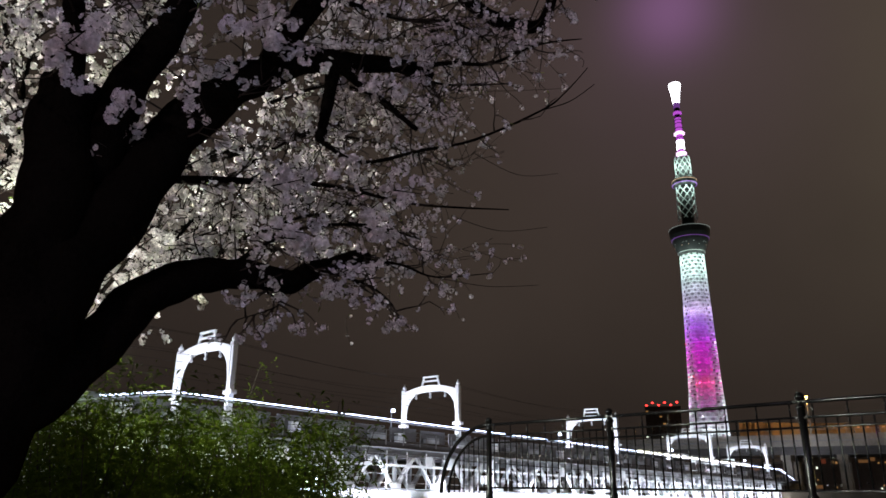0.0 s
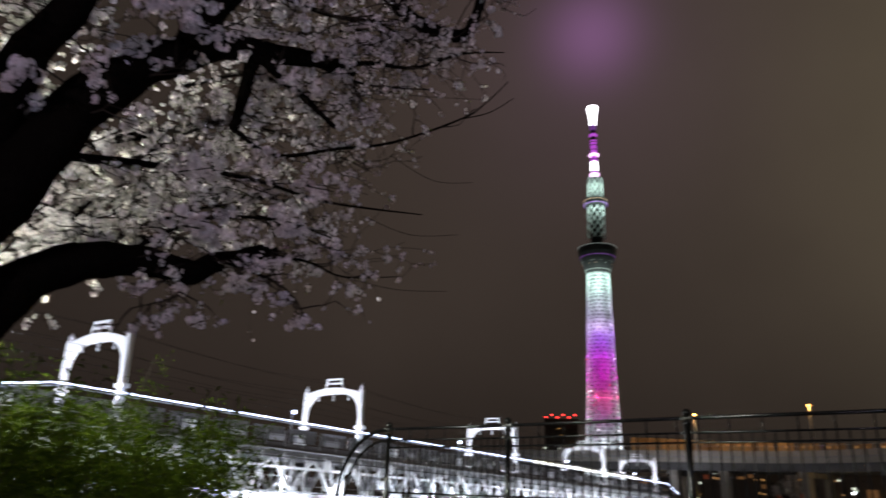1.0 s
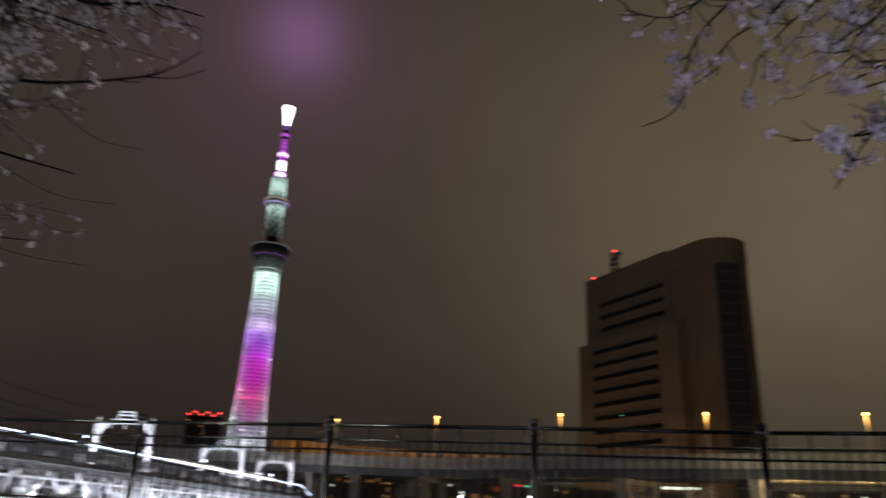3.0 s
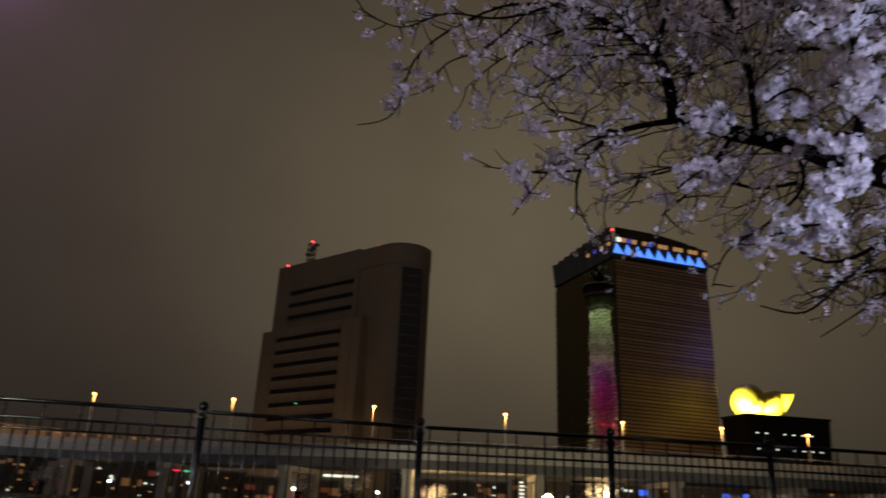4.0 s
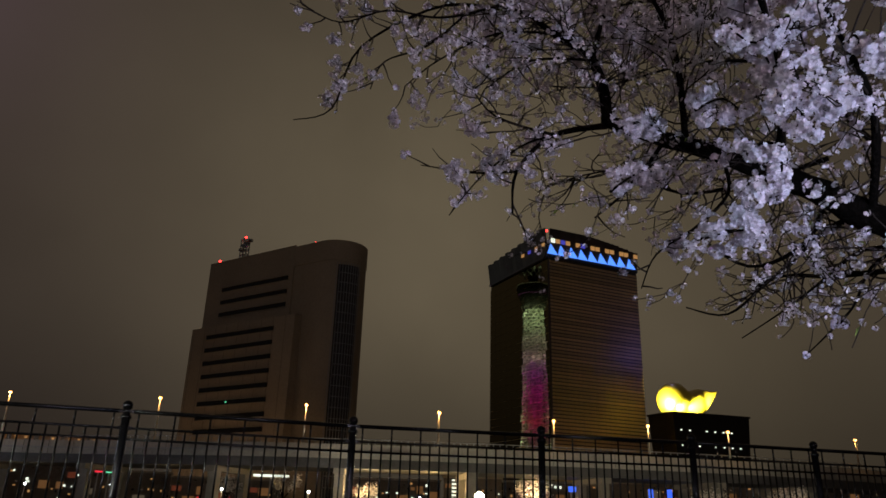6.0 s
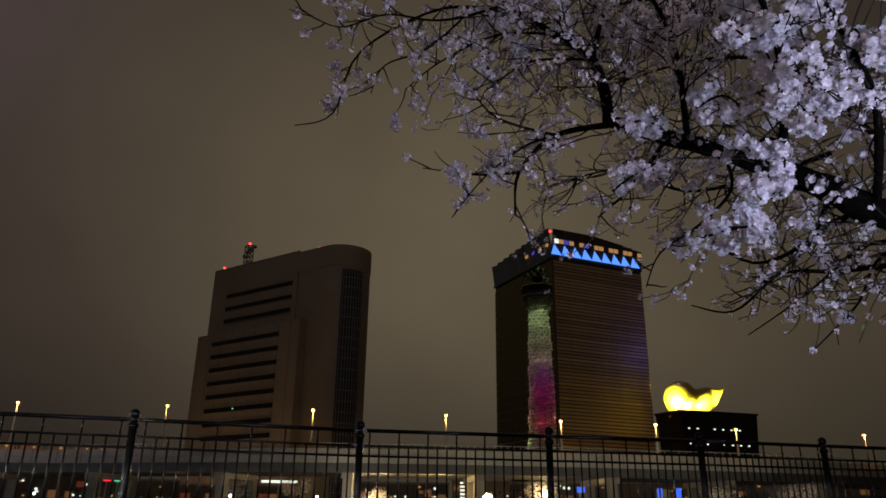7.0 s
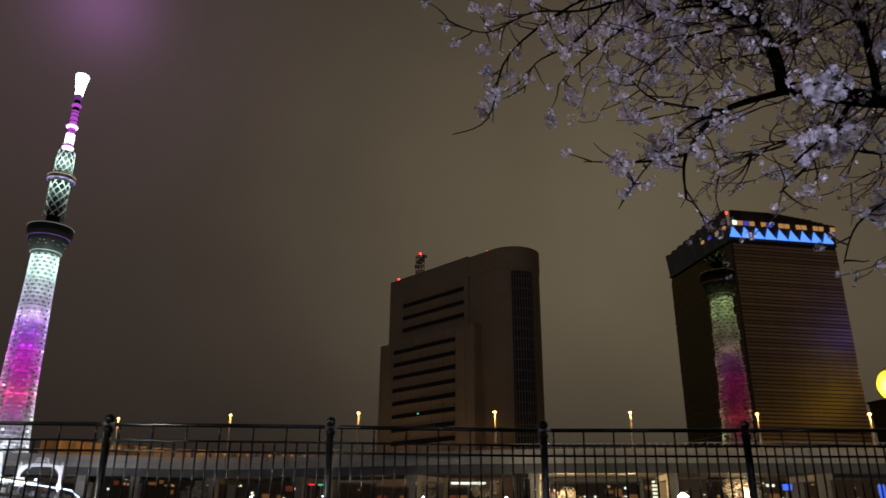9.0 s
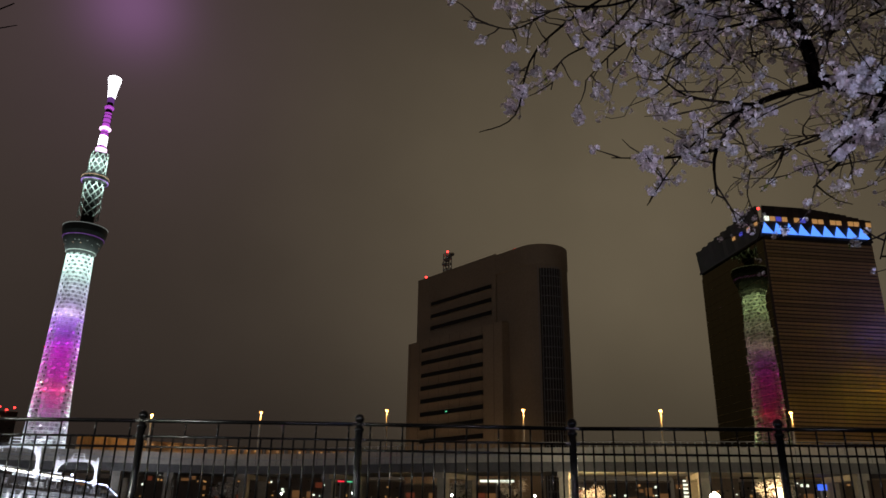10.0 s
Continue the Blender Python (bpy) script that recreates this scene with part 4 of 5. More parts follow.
def strip(z0, z1, w0, w1):
    """A band of the road between two heights and two offsets from its river edge."""
    s = Shape()
    vs = []
    for i, p in enumerate(road):
        d = (road[min(i + 1, len(road) - 1)] - road[max(i - 1, 0)]).normalized()
        o = Vector((-d.y, d.x, 0))
        vs += [p + o * w0 + Vector((0, 0, z0)), p + o * w1 + Vector((0, 0, z0)), p + o * w1 + Vector((0, 0, z1)), p + o * w0 + Vector((0, 0, z1))]
    fs = []
    for i in range(len(road) - 1):
        a, b = 4 * i, 4 * i + 4
        fs += [(a + k, a + (k + 1) % 4, b + (k + 1) % 4, b + k) for k in range(4)]
    return s.add(vs, fs)


part("girder", strip(8.4, 10.2, 0.5, 15.5), UNDER, expressway)
part("roadway", strip(10.2, 10.6, 0.0, 16.0), ASPHALT, expressway)
part("parapet", strip(10.0, 12.4, -0.3, 0.0), FASCIA, expressway, "pale blue grey parapet")
part("parapet", strip(10.0, 12.6, 16.0, 16.3), FASCIA, expressway)
part("cable_duct", strip(11.0, 11.25, -0.55, -0.3), GREYSTEEL, expressway)


def road_at(az):
    """The point of the road's river edge in a compass direction from the path, and the way it runs."""
    best = min(range(len(road) - 1), key=lambda i: abs(math.atan2(road[i].x, road[i].y) - radians(az)))
    a, b = road[max(best - 1, 0)], road[min(best + 1, len(road) - 1)]
    ta, tb = math.atan2(a.x, a.y), math.atan2(b.x, b.y)
    k = (radians(az) - ta) / (tb - ta)
    return a + (b - a) * k, (b - a).normalized()


def pier_at(az):
    p, d = road_at(az)
    o = Vector((-d.y, d.x, 0))
    yaw = math.degrees(math.atan2(d.y, d.x))
    c = p + o * 8
    for w in (2.5, 13.5):
        q = p + o * w
        part("pier", Shape().box((q.x, q.y, 4.4), (1.7, 1.7, 6.2), yaw), CONCRETE, expressway, bevel=0.06)
    cap_ = Shape().box((c.x, c.y, 7.9), (2.0, 15.0, 1.0), yaw)
    part("pier_cap", cap_, CONCRETE, expressway, bevel=0.06)


for az in (4.5, 8.0, 13.0, 19.0, 27.5, 36.9, 47.0, 57.0, 65.0, 71.0):
    pier_at(az)


def road_lamp(az, tan_head):
    p, d = road_at(az)
    o = Vector((-d.y, d.x, 0))
    e = thing("road_lamp", "slim road lamp with glowing orange sodium head", "street lamp", "road lamps on the expressway", at=(p.x, p.y, 12.4))
    top = 1.5 + tan_head * math.hypot(p.x, p.y)
    part("pole", Shape().tube([p + Vector((0, 0, 12.4)), p + Vector((0, 0, top - 0.6)), p + o * 0.1 + Vector((0, 0, top - 0.1))], [0.20, 0.15, 0.13], 8), POLE, e, smooth=True)
    h = Shape().box((p.x, p.y, top + 0.12), (0.5, 0.5, 0.36), math.degrees(math.atan2(d.y, d.x)))
    part("lamp_head", h, SODIUM, e, "glowing sodium lamp head", bevel=0.08)
    return p, o, top


for k, (az, tn) in enumerate(((6.34, 0.1085), (14.0, 0.1190), (23.55, 0.1270), (34.1, 0.1300), (44.3, 0.1272), (53.1, 0.1198), (60.06, 0.1137), (65.6, 0.1052), (73.6, 0.0938), (80.0, 0.085))):
    p, o, top = road_lamp(az, tn)
    if k < 9:
        lamp("sodium_light", "POINT", pose(*(p - o * 0.8 + Vector((0, 0, top - 0.2)))), 1000, (1.0, 0.50, 0.15), 0.3)

joint_mesh = Shape().box((0, 0, 0), (0.10, 0.06, 2.3)).mesh("parapet_joint", UNDER)
rail_post = Shape().box((0, 0, 0.45), (0.09, 0.09, 0.9)).mesh("rail_post", GREYSTEEL)
for k in range(140):
    p, d = road_at(8.0 + 0.5 * k)
    o = Vector((-d.y, d.x, 0))
    yaw = math.degrees(math.atan2(d.y, d.x))
    if k % 3 == 0:
        piece("parapet_joint", joint_mesh, pose(*(p - o * 0.31 + Vector((0, 0, 11.2))), 0, 0, yaw), expressway)
    piece("rail_post", rail_post, pose(*(p - o * 0.15 + Vector((0, 0, 12.4))), 0, 0, yaw), expressway)
part("hand_rail", strip(13.25, 13.35, -0.2, -0.1), GREYSTEEL, expressway)

# lit noise barrier on the inner side of the road
barrier_mesh = Shape().box((0, 0, 0.5), (1.5, 0.2, 1.0)).mesh("barrier_panel", BARRIER)
for k in range(74):
    az = 0.4 + 0.30 * k
    p, d = road_at(az)
    o = Vector((-d.y, d.x, 0))
    q = p + o * 15.3
    hgt = 4.6 - 0.036 * k
    piece("barrier_panel", barrier_mesh, pose(q.x, q.y, 11.8, 0, 0, math.degrees(math.atan2(d.y, d.x))) @ Matrix.Diagonal((1, 1, hgt, 1)), expressway)
    if k > 14 and k % 2 == 0:
        part("barrier_light", Shape().box((q.x, q.y - 0.5, 11.7 + hgt - 0.7), (0.45, 0.25, 0.4)), WARMWIN, expressway)
# unseen lamps added to brighten the barrier, beyond the road lamps
for az in (1.5, 4.0, 8.5, 11.0):
    p, d = road_at(az)
    lamp("barrier_fill", "POINT", pose(*(p + Vector((-d.y, d.x, 0)) * 11.0 + Vector((0, 0, 15.5)))), 260, (1.0, 0.50, 0.14), 0.2)
for az in (3.5, 8.0, 15.0, 24.0, 39.0, 44.0, 52.0):
    p, d = road_at(az)
    lamp("underpass_light", "POINT", pose(*(p + Vector((-d.y, d.x, 0)) * 3.0 + Vector((0, 0, 5.4)))), 3500 if az > 30 else 150, (1.0, 0.66, 0.27), 0.2)

# ---- low buildings, lights and trees of the far bank ----
rng = random.Random(4)


def low_building(x, y, w, d, h, yaw, lit, cols, rows, name="low_building", label="dark low building with a few lit windows"):
    e = thing(name, label, "building", "buildings beyond the river", at=(x, y, 1.6))
    m = pose(x, y, 0, 0, 0, yaw)
    part("wall", Shape().box((0, 0, 0), (w, d, h), m=m @ pose(0, 0, 1.6 + h / 2)), BRICKWALL, e)
    part("roof", Shape().box((0, 0, 0), (w + 0.6, d + 0.6, 0.5), m=m @ pose(0, 0, 1.85 + h)), CONCRETE, e)
    for i in range(cols):
        for j in range(rows):
            px, pz = -w / 2 + w * (i + 0.5) / cols, 1.6 + h * (j + 0.55) / rows
            r = rng.random()
            if rng.random() < 0.42 and name == "low_building":
                continue
            px += rng.uniform(-0.45, 0.45) * w / cols
            pz += rng.uniform(-0.3, 0.3) * h / rows
            mt = (WARMWIN if rng.random() < 0.6 else WHITEWIN) if r < lit else DARKGLASS
            part("window", Shape().box((0, 0, 0), (w / cols * rng.uniform(0.15, 0.4), 0.2, h / rows * rng.uniform(0.10, 0.22)), m=m @ pose(px, -d / 2 - 0.06, pz)), mt, e)
    if name == "low_building":
        # glowing shop fronts and entrances at street level
        x0 = -w / 2 + 0.4
        while x0 < w / 2 - 2:
            ww, hh = rng.uniform(0.8, 3.2), rng.uniform(0.7, 2.4)
            if rng.random() < 0.5:
                part("shop_window", Shape().box((0, 0, 0), (ww, 0.16, hh), m=m @ pose(x0 + ww / 2, -d / 2 - 0.1, 2.0 + hh / 2 + rng.uniform(0, max(h - hh - 1.5, 0.1)))), rng.choice((SHOPWARM, SHOPRED, SHOPWARM, SHOPPALE)), e)
            if rng.random() < 0.45:
                part("shop_lamp", Shape().box((0, 0, 0), (rng.uniform(0.25, 0.8), 0.3, rng.uniform(0.2, 0.45)), m=m @ pose(x0 + ww / 2, -d / 2 - 0.4, rng.uniform(2.6, 6.5))), rng.choice((WHITEWIN, WARMWIN, WARMWIN, WHITEWIN, REDSIGN)), e)
            x0 += ww + rng.uniform(0.1, 0.8)
    return e


for az, dist, w, h, lit, c, r in ((3.5, 300, 22, 9, 0.4, 6, 2), (9, 290, 30, 16, 0.35, 8, 4), (16, 235, 26, 9, 0.3, 8, 2), (22, 230, 24, 8, 0.35, 7, 2),
                                  (29, 225, 30, 7, 0.25, 9, 2), (41, 215, 26, 8, 0.4, 8, 2), (47, 190, 14, 8, 0.6, 5, 3), (53, 205, 26, 8, 0.35, 9, 2),
                                  (60, 200, 24, 8, 0.4, 8, 2), (68, 215, 30, 9, 0.3, 9, 2), (75, 230, 34, 10, 0.3, 10, 3)):
    low_building(dist * math.sin(radians(az)), dist * math.cos(radians(az)), w, 12, h, -az, lit + 0.2, c * 2, r + 1)
# dark block with red beacons beside the tall tower
dx, dy = 480 * math.sin(radians(-3.4)), 480 * math.cos(radians(-3.4))
blk = low_building(dx, dy, 21, 16, 48, 3, 0.12, 6, 12, "office_block", "dark office block with red beacons along its roof")
for k in range(6):
    part("beacon", Shape().revolve([(0.4, 0), (0.75, 0.45), (0.35, 0.9)], (dx - 9 + 3.6 * k, dy - 8, 50.3 + (k % 2) * 1.5), 8), RED, blk, "red beacon")


def bank_lamp(az, dist, h, power, colour, mt):
    x, y = dist * math.sin(radians(az)), dist * math.cos(radians(az))
    e = thing("park_lamp", "small globe park lamp glowing on the far bank", "street lamp", "park lamps on the far bank", at=(x, y, 1.45))
    part("pole", Shape().tube([(x, y, 1.45), (x, y, 1.45 + h)], 0.07, 6), POLE, e)
    # globe at 47.5 is drawn larger, its glare put into the shape
    part("globe", Shape().revolve([(0.08, -0.2), (0.2, -0.07), (0.21, 0.07), (0.08, 0.21)] if az != 47.5 else [(0.2, -0.7), (0.7, -0.25), (0.7, 0.25), (0.2, 0.7)], (x, y, 1.7 + h), 10), mt, e, smooth=True)
    if power:
        lamp("park_lamp_light", "POINT", pose(x, y - 0.5, 1.9 + h), power, colour, 0.3)


GLOBE = mat("glowing_globe", (0.8, 0.8, 0.7), emit=(1.0, 0.90, 0.62), power=90.0)
GLOBEW = mat("glowing_white_globe", (0.8, 0.8, 0.8), emit=(0.85, 0.92, 1.0), power=14.0)
for az, dist, h, pw, mt in ((47.5, 118, 2.4, 2500, GLOBE), (21.2, 150, 3.0, 0, GLOBEW), (28.6, 135, 2.6, 250, GLOBEW), (34.8, 128, 2.5, 350, GLOBEW), (37.6, 126, 2.6, 900, GLOBEW), (16.0, 165, 2.9, 0, GLOBEW),
                            (58.0, 125, 2.2, 1200, GLOBEW), (62.5, 124, 2.4, 1200, GLOBEW), (66.0, 128, 2.6, 1200, GLOBEW), (71.0, 140, 2.8, 1200, GLOBE), (43.0, 122, 2.0, 0, GLOBEW)):
    bank_lamp(az, dist, h, pw, (1.0, 0.85, 0.6), mt)


def sign(name, az, dist, z, w, h, mt, label):
    x, y = dist * math.sin(radians(az)), dist * math.cos(radians(az))
    e = thing(name, label, "sign", at=(x, y, 1.5))
    part("post", Shape().box((x, y + 0.3, (1.5 + z) / 2), (0.25, 0.25, z - 1.5)), GREYSTEEL, e)
    part("panel", Shape().box((x, y, z), (w, 0.3, h), -az), mt, e)


sign("lit_sign", 20.3, 165, 8.0, 1.4, 1.6, REDSIGN, "red glowing sign under the expressway")
sign("lit_sign", 21.0, 165, 8.0, 1.4, 1.6, GREENSIGN, "green glowing sign under the expressway")
sign("lit_sign", 54.4, 150, 6.6, 1.5, 1.0, BLUE, "blue glowing sign under the expressway")
sign("lit_sign", 60.0, 150, 5.6, 0.9, 2.6, BLUE, "tall blue glowing sign under the expressway")
sign("lit_sign", 61.3, 150, 5.6, 0.9, 2.6, BLUE, "tall blue glowing sign under the expressway")
sign("lit_sign", 32.0, 200, 9.3, 9.0, 0.6, WHITEWIN, "row of white lights under the expressway")
stair = thing("stair_light", "column of small white lights beside a stair", "lamp", at=(120.0, 118.0, 1.5))
sx, sy = 160 * math.sin(radians(45.6)), 160 * math.cos(radians(45.6))
part("post", Shape().box((sx, sy + 0.4, 4.6), (0.3, 0.3, 6.2)), GREYSTEEL, stair)
for k in range(7):
    part("light", Shape().box((sx, sy, 3.6 + 0.75 * k), (0.9, 0.25, 0.32), -45), WHITEWIN, stair)

# ---- plants ----
def petals(points, normals, size, name, material):
    """Five-petalled blossoms as one mesh."""
    n = len(points)
    P = np.array(points)
    N = np.array(normals)
    N /= np.linalg.norm(N, axis=1, keepdims=True) + 1e-9
    ref = np.where(np.abs(N[:, 2:3]) < 0.9, np.array([[0, 0, 1.0]]), np.array([[1.0, 0, 0]]))
    A = np.cross(N, ref)
    A /= np.linalg.norm(A, axis=1, keepdims=True)
    B = np.cross(N, A)
    spin = np.random.rand(n, 1) * 6.283
    R = (np.reshape(size, (-1, 1)) * (0.8 + 0.4 * np.random.rand(n, 1)))
    cup = 0.15 + 0.5 * np.random.rand(n, 1)
    V = np.empty((n, 5, 5, 3))
    for k in range(5):
        a = spin + k * 2 * math.pi / 5
        for j, (da, rr, lift) in enumerate(((0, 0.06, 0.0), (-0.62, 0.68, 0.5), (-0.34, 1.0, 1.0), (0.34, 1.0, 1.0), (0.62, 0.68, 0.5))):
            c, s = np.cos(a + da), np.sin(a + da)
            V[:, k, j] = P + (A * c + B * s) * R * rr + N * (R * cup * lift)
    me = bpy.data.meshes.new(name)
    q = n * 5
    me.vertices.add(q * 5)
    me.vertices.foreach_set("co", V.reshape(-1))
    me.loops.add(q * 5)
    me.loops.foreach_set("vertex_index", np.arange(q * 5))
    me.polygons.add(q)
    me.polygons.foreach_set("loop_start", np.arange(q) * 5)
    me.update(calc_edges=True)
    me.materials.append(material)
    return me


def leaves(points, dirs, length, width, name, material):
    """Narrow pointed leaves, folded along the middle, as one mesh."""
    n = len(points)
    P, D = np.array(points), np.array(dirs)
    D /= np.linalg.norm(D, axis=1, keepdims=True) + 1e-9
    S = np.cross(D, np.random.randn(n, 3))
    S /= np.linalg.norm(S, axis=1, keepdims=True) + 1e-9
    Lh = length * (0.6 + 0.8 * np.random.rand(n, 1))
    W = width * (0.7 + 0.6 * np.random.rand(n, 1))
    droop = np.array([[0, 0, -1.0]]) * Lh * 0.25
    V = np.stack([P, P + D * Lh * 0.4 + S * W, P + D * Lh + droop, P + D * Lh * 0.4 - S * W], axis=1)
    me = bpy.data.meshes.new(name)
    me.vertices.add(n * 4)
    me.vertices.foreach_set("co", V.reshape(-1))
    me.loops.add(n * 4)
    me.loops.foreach_set("vertex_index", np.arange(n * 4))
    me.polygons.add(n)
    me.polygons.foreach_set("loop_start", np.arange(n) * 4)
    me.update(calc_edges=True)
    me.materials.append(material)
    return me


def smooth_line(pts, n=5):
    return spline([Vector(p) for p in pts], n)


class Cherry:
    """A cherry tree: limbs laid by hand, twigs and blossoms grown from them."""

    def __init__(self, label, base, seed, material):
        self.e = thing("cherry_tree", label, "tree", "cherry trees", at=base)
        self.rng = random.Random(seed)
        self.twigs, self.flowers, self.normals, self.material = Shape(), [], [], material
        self.bud_leaves, self.bud_dirs, self.full, self.sizes, self.small = [], [], 0.55, [], 0.8

    def limb(self, name, r0, r1, *pts):
        line = smooth_line(pts)
        k = len(line) - 1
        wob = [p + Vector((noise.noise(p * 3), noise.noise(p * 3 + Vector((5, 0, 0))), noise.noise(p * 3 + Vector((0, 7, 0))))) * r0 * 0.3 for p in line]
        radii = [(r0 + (r1 - r0) * i / k) * (1 + 0.06 * math.sin(i * 1.7 + r0 * 90)) for i in range(k + 1)]
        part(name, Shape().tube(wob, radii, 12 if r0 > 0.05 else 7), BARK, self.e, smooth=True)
        return wob

    def cluster(self, p, count, spread, size=1.0):
        g = self.rng
        for _ in range(count):
            self.sizes.append(size)
            d = Vector((g.gauss(0, 1), g.gauss(0, 1), g.gauss(0, 1) - 0.25)).normalized()
            self.flowers.append(p + d * spread * (0.15 + 0.95 * g.random()))
            self.normals.append(d)

    def twig(self, p, d, length, r, level, bloom):
        g = self.rng
        pts, q = [p], p.copy()
        steps = max(3, int(length / 0.07))
        for i in range(steps):
            d = (d + Vector((g.gauss(0, 0.20), g.gauss(0, 0.20), g.gauss(0, 0.18) + 0.03))).normalized()
            q = q + d * (length / steps)
            pts.append(q)
            if level < 2 and i > 0 and g.random() < (0.5 if level == 0 else 0.3):
                sd = (d + Vector((g.gauss(0, 0.6), g.gauss(0, 0.6), g.gauss(0, 0.55)))).normalized()
                self.twig(q, sd, length * (0.35 + 0.3 * g.random()), r * 0.6, level + 1, bloom)
            if i > 0 and g.random() < bloom * (0.75 if level else 0.5):
                off = Vector((g.gauss(0, 1), g.gauss(0, 1), g.gauss(0, 1) - 0.3)) * 0.013
                n_ = g.randint(3, 13) if g.random() < self.full else g.randint(1, 4)
                self.cluster(q + off, n_, (0.012 + 0.0028 * n_) * self.small, self.small)
                if g.random() < 0.15:
                    self.bud_leaves.append(q)
                    self.bud_dirs.append(d + Vector((g.gauss(0, 0.6), g.gauss(0, 0.6), g.gauss(0, 0.6))))
        n = len(pts)
        self.twigs.tube(pts, [max(r * (1 - 0.75 * i / n), 0.0024) for i in range(n)], 5)

    def sprout(self, line, every, length, r, bloom, bias=(0, 0, 0), start=0.0):
        g = self.rng
        acc = 0.0
        total = sum((b - a).length for a, b in zip(line, line[1:]))
        run = 0.0
        for a, b in zip(line, line[1:]):
            seg = (b - a).length
            acc += seg
            run += seg
            while acc > every:
                acc -= every
                if run / total < start:
                    continue
                d = ((b - a).normalized() * 0.5 + Vector((g.gauss(0, 0.8), g.gauss(0, 0.8), g.gauss(0, 0.75))) + Vector(bias)).normalized()
                self.twig(a + (b - a) * g.random(), d, length * (0.5 + 0.8 * g.random()), r, 0, bloom)

    def tuft(self, line, every, count, spread):
        """Thick bunches of blossom straight on a limb."""
        g = self.rng
        for a, b in zip(line, line[1:]):
            for k in range(max(1, int((b - a).length / every))):
                p = a + (b - a) * g.random()
                off = Vector((g.gauss(0, 1), g.gauss(0, 1), g.gauss(0, 1))) * 0.06
                self.cluster(p + off, count + g.randint(-2, 3), spread)

    def pompon(self, line, every, count, radius, reach, size):
        """Round heads of open flowers, petals turned outwards."""
        g = self.rng
        for a, b in zip(line, line[1:]):
            for k in range(max(1, int((b - a).length / every))):
                c = a + (b - a) * g.random() + Vector((g.gauss(0, 1), g.gauss(0, 1), g.gauss(0, 1))) * reach
                r = radius * g.uniform(0.7, 1.25)
                for _ in range(count):
                    d = Vector((g.gauss(0, 1), g.gauss(0, 1), g.gauss(0, 1) - 0.2)).normalized()
                    self.flowers.append(c + d * r * g.uniform(0.8, 1.05))
                    self.normals.append(d)
                    self.sizes.append(size)

    def finish(self, size):
        part("twig_growth", self.twigs, TWIG, self.e, "thin dark twigs", smooth=True, kind="stuff")
        part("blossoms", petals(self.flowers, self.normals, np.array(self.sizes) * size, "blossoms", self.material), None, self.e, "pale pink cherry blossoms", kind="stuff")
        if self.bud_leaves:
            part("young_leaves", leaves(self.bud_leaves, self.bud_dirs, 0.035, 0.006, "young_leaves", YOUNG), None, self.e, "small yellow green young leaves", kind="stuff")


# old tree over the path, leaning to the river
old = Cherry("old cherry tree in full bloom beside the path, limbs near black", (-3.25, 2.3, 0.05), 11, PETAL)
trunk = old.limb("trunk", 0.28, 0.15, (-3.5, 2.18, -0.1), (-3.40, 2.24, 0.6), (-3.28, 2.32, 1.3), (-3.19, 2.42, 2.0), (-3.15, 2.44, 2.49), (-3.12, 2.47, 2.87), (-3.14, 2.46, 3.28), (-3.16, 2.46, 3.59))
lt = old.limb("limb", 0.085, 0.03, (-3.16, 2.46, 3.5), (-3.21, 2.46, 3.93), (-3.31, 2.46, 4.5), (-3.35, 2.6, 5.3))
la = old.limb("limb", 0.23, 0.03, (-3.16, 2.45, 2.2), (-3.06, 2.63, 2.68), (-2.91, 2.84, 3.19), (-2.76, 3.06, 3.66), (-2.56, 3.40, 4.12), (-2.27, 3.77, 4.35), (-2.00, 4.06, 4.43), (-1.70, 4.31, 4.43))
lu = old.limb("limb", 0.10, 0.055, (-2.56, 3.40, 4.12), (-2.39, 3.50, 4.52), (-2.13, 3.61, 4.91), (-1.78, 3.91, 5.09), (-1.45, 4.23, 5.02))
l2 = old.limb("limb", 0.13, 0.05, (-3.09, 2.66, 2.89), (-2.91, 2.60, 3.55), (-2.69, 2.64, 3.97), (-2.59, 2.67, 4.22), (-2.3, 2.8, 4.85))
lb = old.limb("limb", 0.165, 0.05, (-3.2, 2.38, 1.7), (-3.09, 2.71, 2.08), (-2.99, 2.95, 2.38), (-2.88, 3.23, 2.64), (-2.77, 3.52, 2.76), (-2.62, 3.87, 2.81), (-2.49, 4.19, 2.99), (-2.30, 4.52, 3.10))
lc = old.limb("branch", 0.055, 0.035, (-2.27, 3.78, 4.33), (-2.36, 3.89, 4.11), (-2.43, 3.95, 3.84))
ld = old.limb("branch", 0.038, 0.018, (-2.24, 3.81, 4.32), (-2.05, 4.08, 4.18), (-1.82, 4.29, 3.99))
le = old.limb("branch", 0.06, 0.035, (-1.45, 4.23, 5.02), (-1.26, 4.48, 4.94), (-0.97, 4.59, 4.89), (-0.85, 4.58, 5.10), (-0.8, 4.6, 5.4))
lf = old.limb("branch", 0.018, 0.004, (-2.43, 3.95, 3.84), (-2.26, 4.25, 3.78), (-1.93, 4.58, 3.97), (-1.55, 4.82, 4.12), (-1.06,5.11,4.45), (-0.88,5.19,4.62), (-0.70,5.32,4.90))
lf2 = old.limb("branch", 0.006, 0.003, (-1.06,5.11,4.45), (-0.84,5.20,4.54), (-0.65,5.32,4.73))
lg = old.limb("branch", 0.03, 0.005, (-2.99, 2.94, 3.2), (-2.81, 3.75, 3.50), (-2.42, 4.24, 3.60), (-2.04, 4.64, 3.57), (-1.35, 5.09, 3.60))
